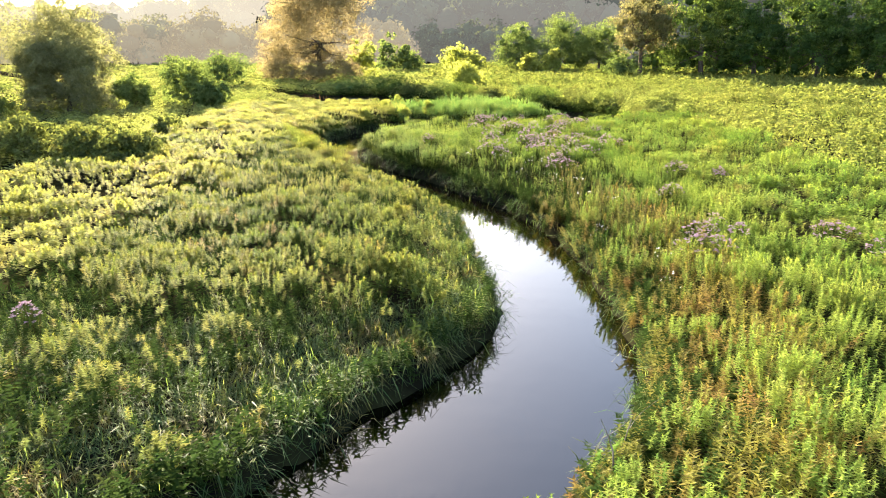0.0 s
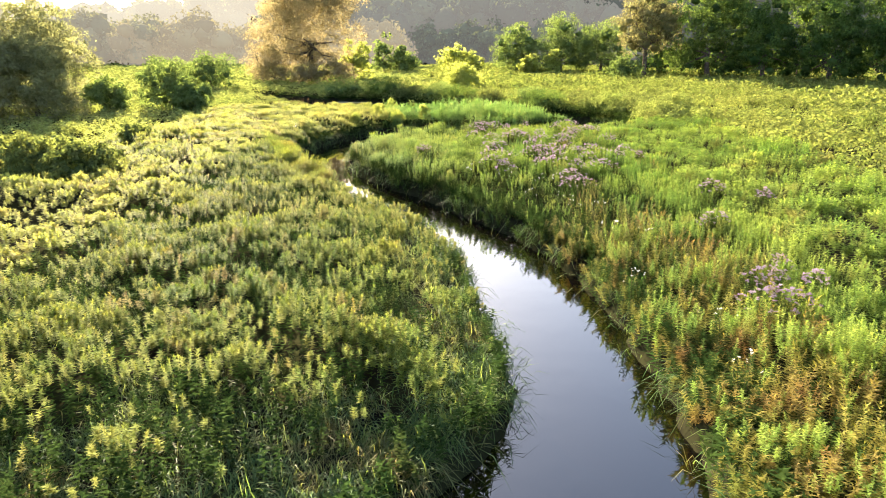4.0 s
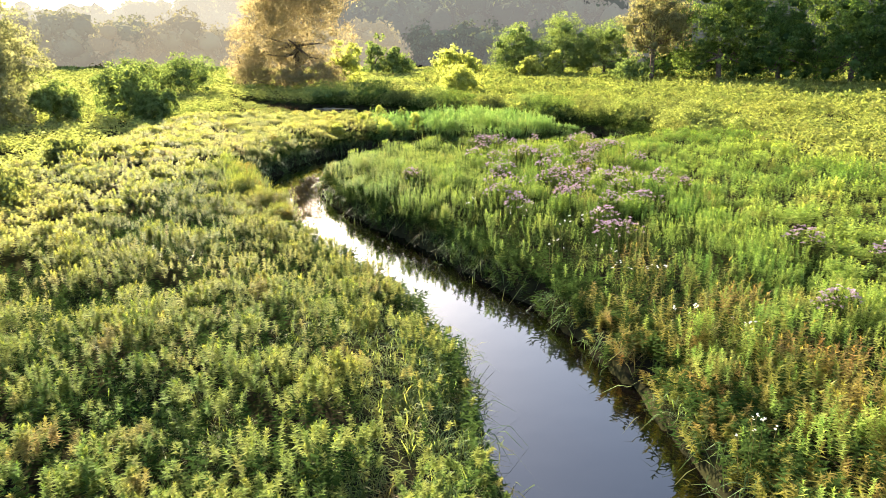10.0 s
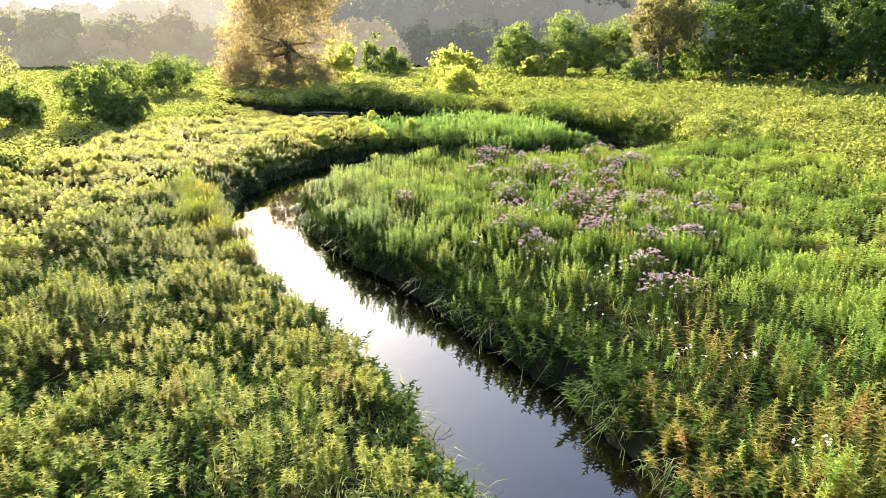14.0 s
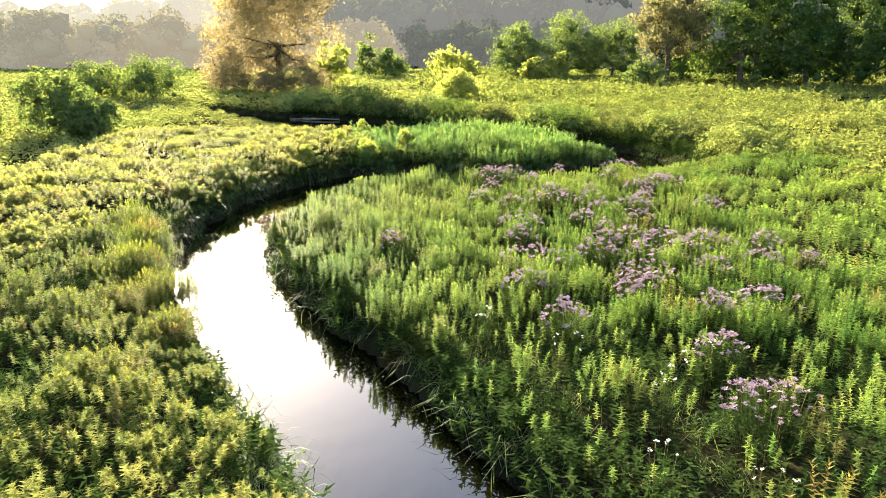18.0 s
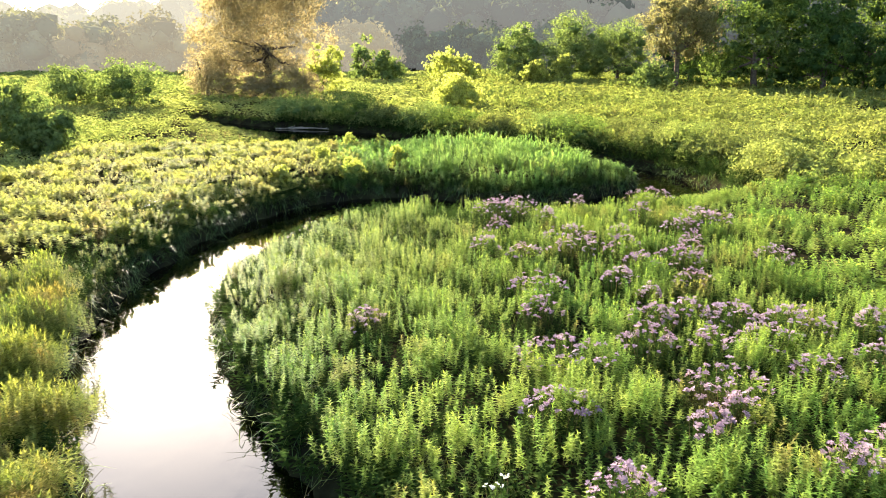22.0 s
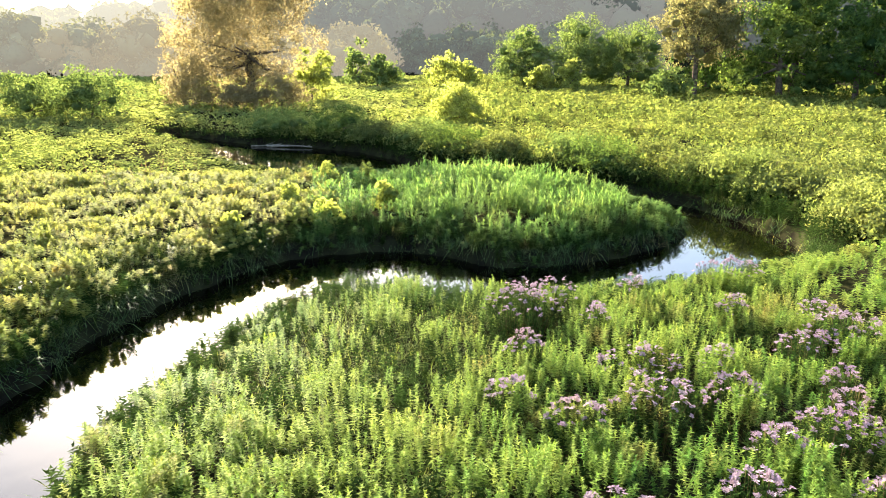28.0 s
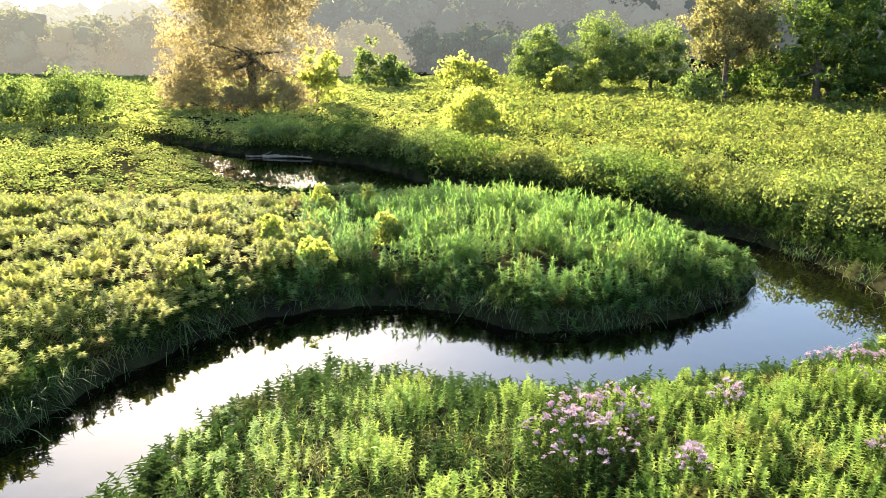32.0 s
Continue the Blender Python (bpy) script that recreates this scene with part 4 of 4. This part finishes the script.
# ---- flowers and small things ----
def head_meshes(petals, seed, daisies=5, n=8, wide=0.030, apart=0.055):
    """A few shapes of flower head that all clumps share: small daisies side by side in a loose dome."""
    out = []
    for i in range(6):
        rng = np.random.default_rng(seed + i)
        vs, fs = [], []
        for k in range(daisies):
            a, r = k * 2.39996, apart * math.sqrt(k / daisies)
            mid = np.array([r * math.cos(a), r * math.sin(a), rng.normal(-r * 0.5, 0.012)])
            az = np.arange(n) * 2 * math.pi / n + rng.uniform(0, 1)
            el = np.radians(rng.uniform(0, 45, n))
            way = np.stack([np.cos(az) * np.cos(el), np.sin(az) * np.cos(el), np.sin(el)], 1) * (wide * rng.uniform(0.7, 1.3, n))[:, None]
            side = np.stack([-np.sin(az), np.cos(az), np.zeros(n)], 1) * wide * 0.34
            vs.append(np.stack([np.zeros((n, 3)), way + side, way - side], 1).reshape(-1, 3) + mid)
            fs.append(np.arange(n * 3).reshape(-1, 3) + k * n * 3)
        v = np.vstack(vs)
        out.append(mesh("flower_head", v, np.vstack(fs), petals, np.full(len(v), i / 5)))
    return out


LILAC_HEADS = head_meshes(PETAL, 1000, 5, 8, 0.026, 0.046)
WHITE_HEADS = head_meshes(WHITE_PETAL, 1100, 2, 8, 0.022, 0.036)
STEM_MESH = mesh("stem", *rod((0, 0, 0), (0, 0, 1), 0.006, 0.004), STEM)


def flower_clump(x, y, seed, wide, shapes, heads, label, name="flower_clump", group="lilac flower clumps"):
    """A clump of leafy stems, each topped by a flat head of small flowers."""
    rng = np.random.default_rng(seed)
    z = float(ground_z(np.array([x]), np.array([y]))[0]) - 0.03
    ob = thing(name, x, y, z, label, "wildflower", group)
    r = wide * np.sqrt(rng.uniform(0, 1, heads)) * 0.5
    a = rng.uniform(0, 6.28, heads)
    px, py = r * np.cos(a) * 1.25, r * np.sin(a) * 0.9
    pz = (1.30 - 0.34 * (r / wide * 2) ** 2 + rng.normal(0, 0.05, heads)) * rng.uniform(0.93, 1.03)
    for i in range(heads):
        low, high = Vector((px[i] * 0.6, py[i] * 0.6, 0)), Vector((px[i], py[i], pz[i]))
        way = high - low
        stem = new("stem", STEM_MESH)
        stem.parent = ob
        stem.matrix_local = Matrix.LocRotScale(low, way.to_track_quat("Z", "Y"), (1, 1, way.length))
        head = new("flower_head", shapes[int(rng.integers(0, len(shapes)))])
        head.parent = ob
        head.matrix_local = Matrix.LocRotScale(high, Euler((rng.normal(0, 0.25), rng.normal(0, 0.25), rng.uniform(0, 6.28))), Vector((1, 1, 1)) * rng.uniform(0.75, 1.3))
    s = weed_set(seed * 3 + 1, 3, 20, 0.13, 0, False, 0.3, 0.26)
    tagged(part("foliage", planted(rng, s, px * 0.9, py * 0.9, np.zeros(heads), pz * rng.uniform(0.84, 0.95, heads), np.ones(heads), 0.05), SHADE_GREEN, ob), kind="stuff")
    return ob


NEAR_FLOWERS = [(7.3, 18.3), (8.7, 19.4), (7.7, 19.8), (8.5, 20.7), (11.5, 19.4), (8.5, 25.0), (10.3, 29.8), (11.6, 28.4), (5.4, 30.7), (5.5, 32.8), (2.9, 34.1), (6.1, 34.7),
                (7.3, 35.1), (4.6, 35.6), (5.3, 36.2), (2.5, 36.3), (5.4, 37.0), (7.2, 37.5), (9.7, 37.7), (8.6, 37.9), (2.9, 38.1), (5.7, 38.6), (4.6, 38.7), (6.9, 38.8)]
BEND_FLOWERS = [(7.7, 39.4), (9.4, 39.5), (-0.8, 39.9), (5.1, 40.0), (6.8, 40.1), (2.8, 40.3), (5.9, 40.3), (5.5, 41.5), (3.0, 42.0), (6.8, 42.3), (5.1, 42.6), (5.9, 43.6),
                (7.0, 44.0), (9.7, 44.2), (3.0, 44.5), (7.6, 44.7), (4.5, 45.0), (2.0, 45.2), (6.0, 45.4), (7.9, 45.5)]
POINT_FLOWERS = [(4.6, 46.5), (6.1, 46.5), (8.1, 47.0), (2.5, 47.2), (9.4, 47.9), (4.3, 48.8), (9.5, 49.1), (7.5, 49.1), (2.7, 49.4), (2.9, 50.3), (3.7, 50.5), (5.7, 50.9), (8.8, 52.3), (-8.4, 12.8), (11.8, 17.6)]
for i, (x, y) in enumerate(NEAR_FLOWERS + BEND_FLOWERS + POINT_FLOWERS):
    pick = random.Random(i)
    wide = pick.uniform(0.5, 1.05) if i % 4 else pick.uniform(1.1, 1.6)
    flower_clump(x, y, 900 + i, wide, LILAC_HEADS, int(12 + wide * 38), "clump of lilac flowers on leafy stems in the goldenrod")
for i, (x, y) in enumerate(((5.6, 15.6), (5.9, 17.6), (4.9, 20.6), (5.2, 24.6), (4.6, 27.4), (3.4, 29.6), (1.4, 34.2), (-9.6, 51.2), (4.6, 29.0), (5.4, 27.2), (4.1, 31.4), (6.2, 24.0), (2.8, 33.0), (5.0, 32.4))):
    flower_clump(x, y, 980 + i, 0.55, WHITE_HEADS, 6, "few white flower heads on thin stems near the bank", "white_flower", "white flowers on the bank")


# driftwood on the mud at the pool's far side, and bare twigs
def log(name, a, b, r, label, seed, twigs=2):
    rng = np.random.default_rng(seed)
    a, b = np.array(a, float), np.array(b, float)
    ob = thing(name, *a, label, "driftwood")
    part("trunk", limb_path(rng, (0, 0, 0), b - a, r, r * 0.5, 0.10, 5), MUD, ob)
    for i in range(twigs):
        s = rng.uniform(0.4, 0.9)
        p = (b - a) * s
        part("branch", limb_path(rng, p, p + rng.normal(0, 0.35, 3) + np.array([0, 0, 0.35]), r * 0.4, r * 0.1), MUD, ob)
    return ob


log("driftwood", (-12.2, 88.4, 0.06), (-8.6, 87.7, 0.10), 0.10, "bleached fallen log lying at the pool's edge", 1)
log("driftwood", (-13.5, 88.6, 0.08), (-11.0, 89.0, 0.20), 0.07, "thin bleached branch stranded on mud", 2)
log("dead_twig", (2.45, 8.9, 0.55), (2.3, 8.8, 1.75), 0.018, "bare dead twig standing at the water's edge", 3, 3)
log("dead_twig", (2.75, 9.2, 0.5), (2.9, 9.3, 1.45), 0.014, "bare dead twig leaning at the water's edge", 4, 2)
for i, (x, y, h) in enumerate(((-5.2, 62.6, 1.5), (-3.4, 60.8, 1.3), (-4.3, 67.5, 1.6), (-1.4, 63.6, 1.5), (-6.6, 58.6, 1.2), (-2.6, 69.0, 1.5))):
    tree("bush", x, y, h, 1.1, BUSH_YELLOW, "small feathery yellow-green bush among reeds", "bush", 400 + i, 1500, 0.13, 0.0, 8, 2, "small yellow bushes")


def weed_mound(x, y, high, wide, seed):
    """A rounded bush of leafy shoots that lean outwards from one root."""
    rng = np.random.default_rng(seed)
    z = float(ground_z(np.array([x]), np.array([y]))[0]) - 0.05
    ob = thing("bush", x, y, z, "small yellow-green willow bush leaning over the water", "bush", "willow bushes on the bank")
    for k in range(7):
        shoots = int(34 * wide)
        mx, my, top = (rng.normal(0, wide * 0.26), rng.normal(0, wide * 0.26), rng.uniform(0.72, 1.0)) if k else (0.0, 0.0, 1.0)
        px, py = rng.normal(mx, wide * 0.15, shoots), rng.normal(my, wide * 0.15, shoots)
        r2 = ((px - mx) ** 2 + (py - my) ** 2) / wide ** 2
        hh = high * top * (1 - 3.5 * np.minimum(r2, 0.12)) * rng.uniform(0.9, 1.06, shoots)
        part("branch", planted(rng, WILLOW_SHOOTS, px, py, np.zeros(shoots), hh, np.ones(shoots), 0.12), GOLDEN_N, ob)
    part("trunk", limb_path(rng, (0, 0, -0.1), (0.05, 0.02, high * 0.55), 0.05, 0.02, 0.1), BARK, ob)


WILLOW_SHOOTS = weed_set(860, 6, 30, 0.10, 0, False, 0.45, 0.24)
for i, (x, y, h, w) in enumerate(((-6.0, 37.2, 1.30, 1.5), (-7.0, 38.9, 1.45, 1.7), (-8.2, 41.2, 1.55, 1.8), (-4.9, 35.0, 1.2, 1.3), (-9.2, 43.6, 1.4, 1.7))):
    weed_mound(x - 0.3, y, h, w, 420 + i)
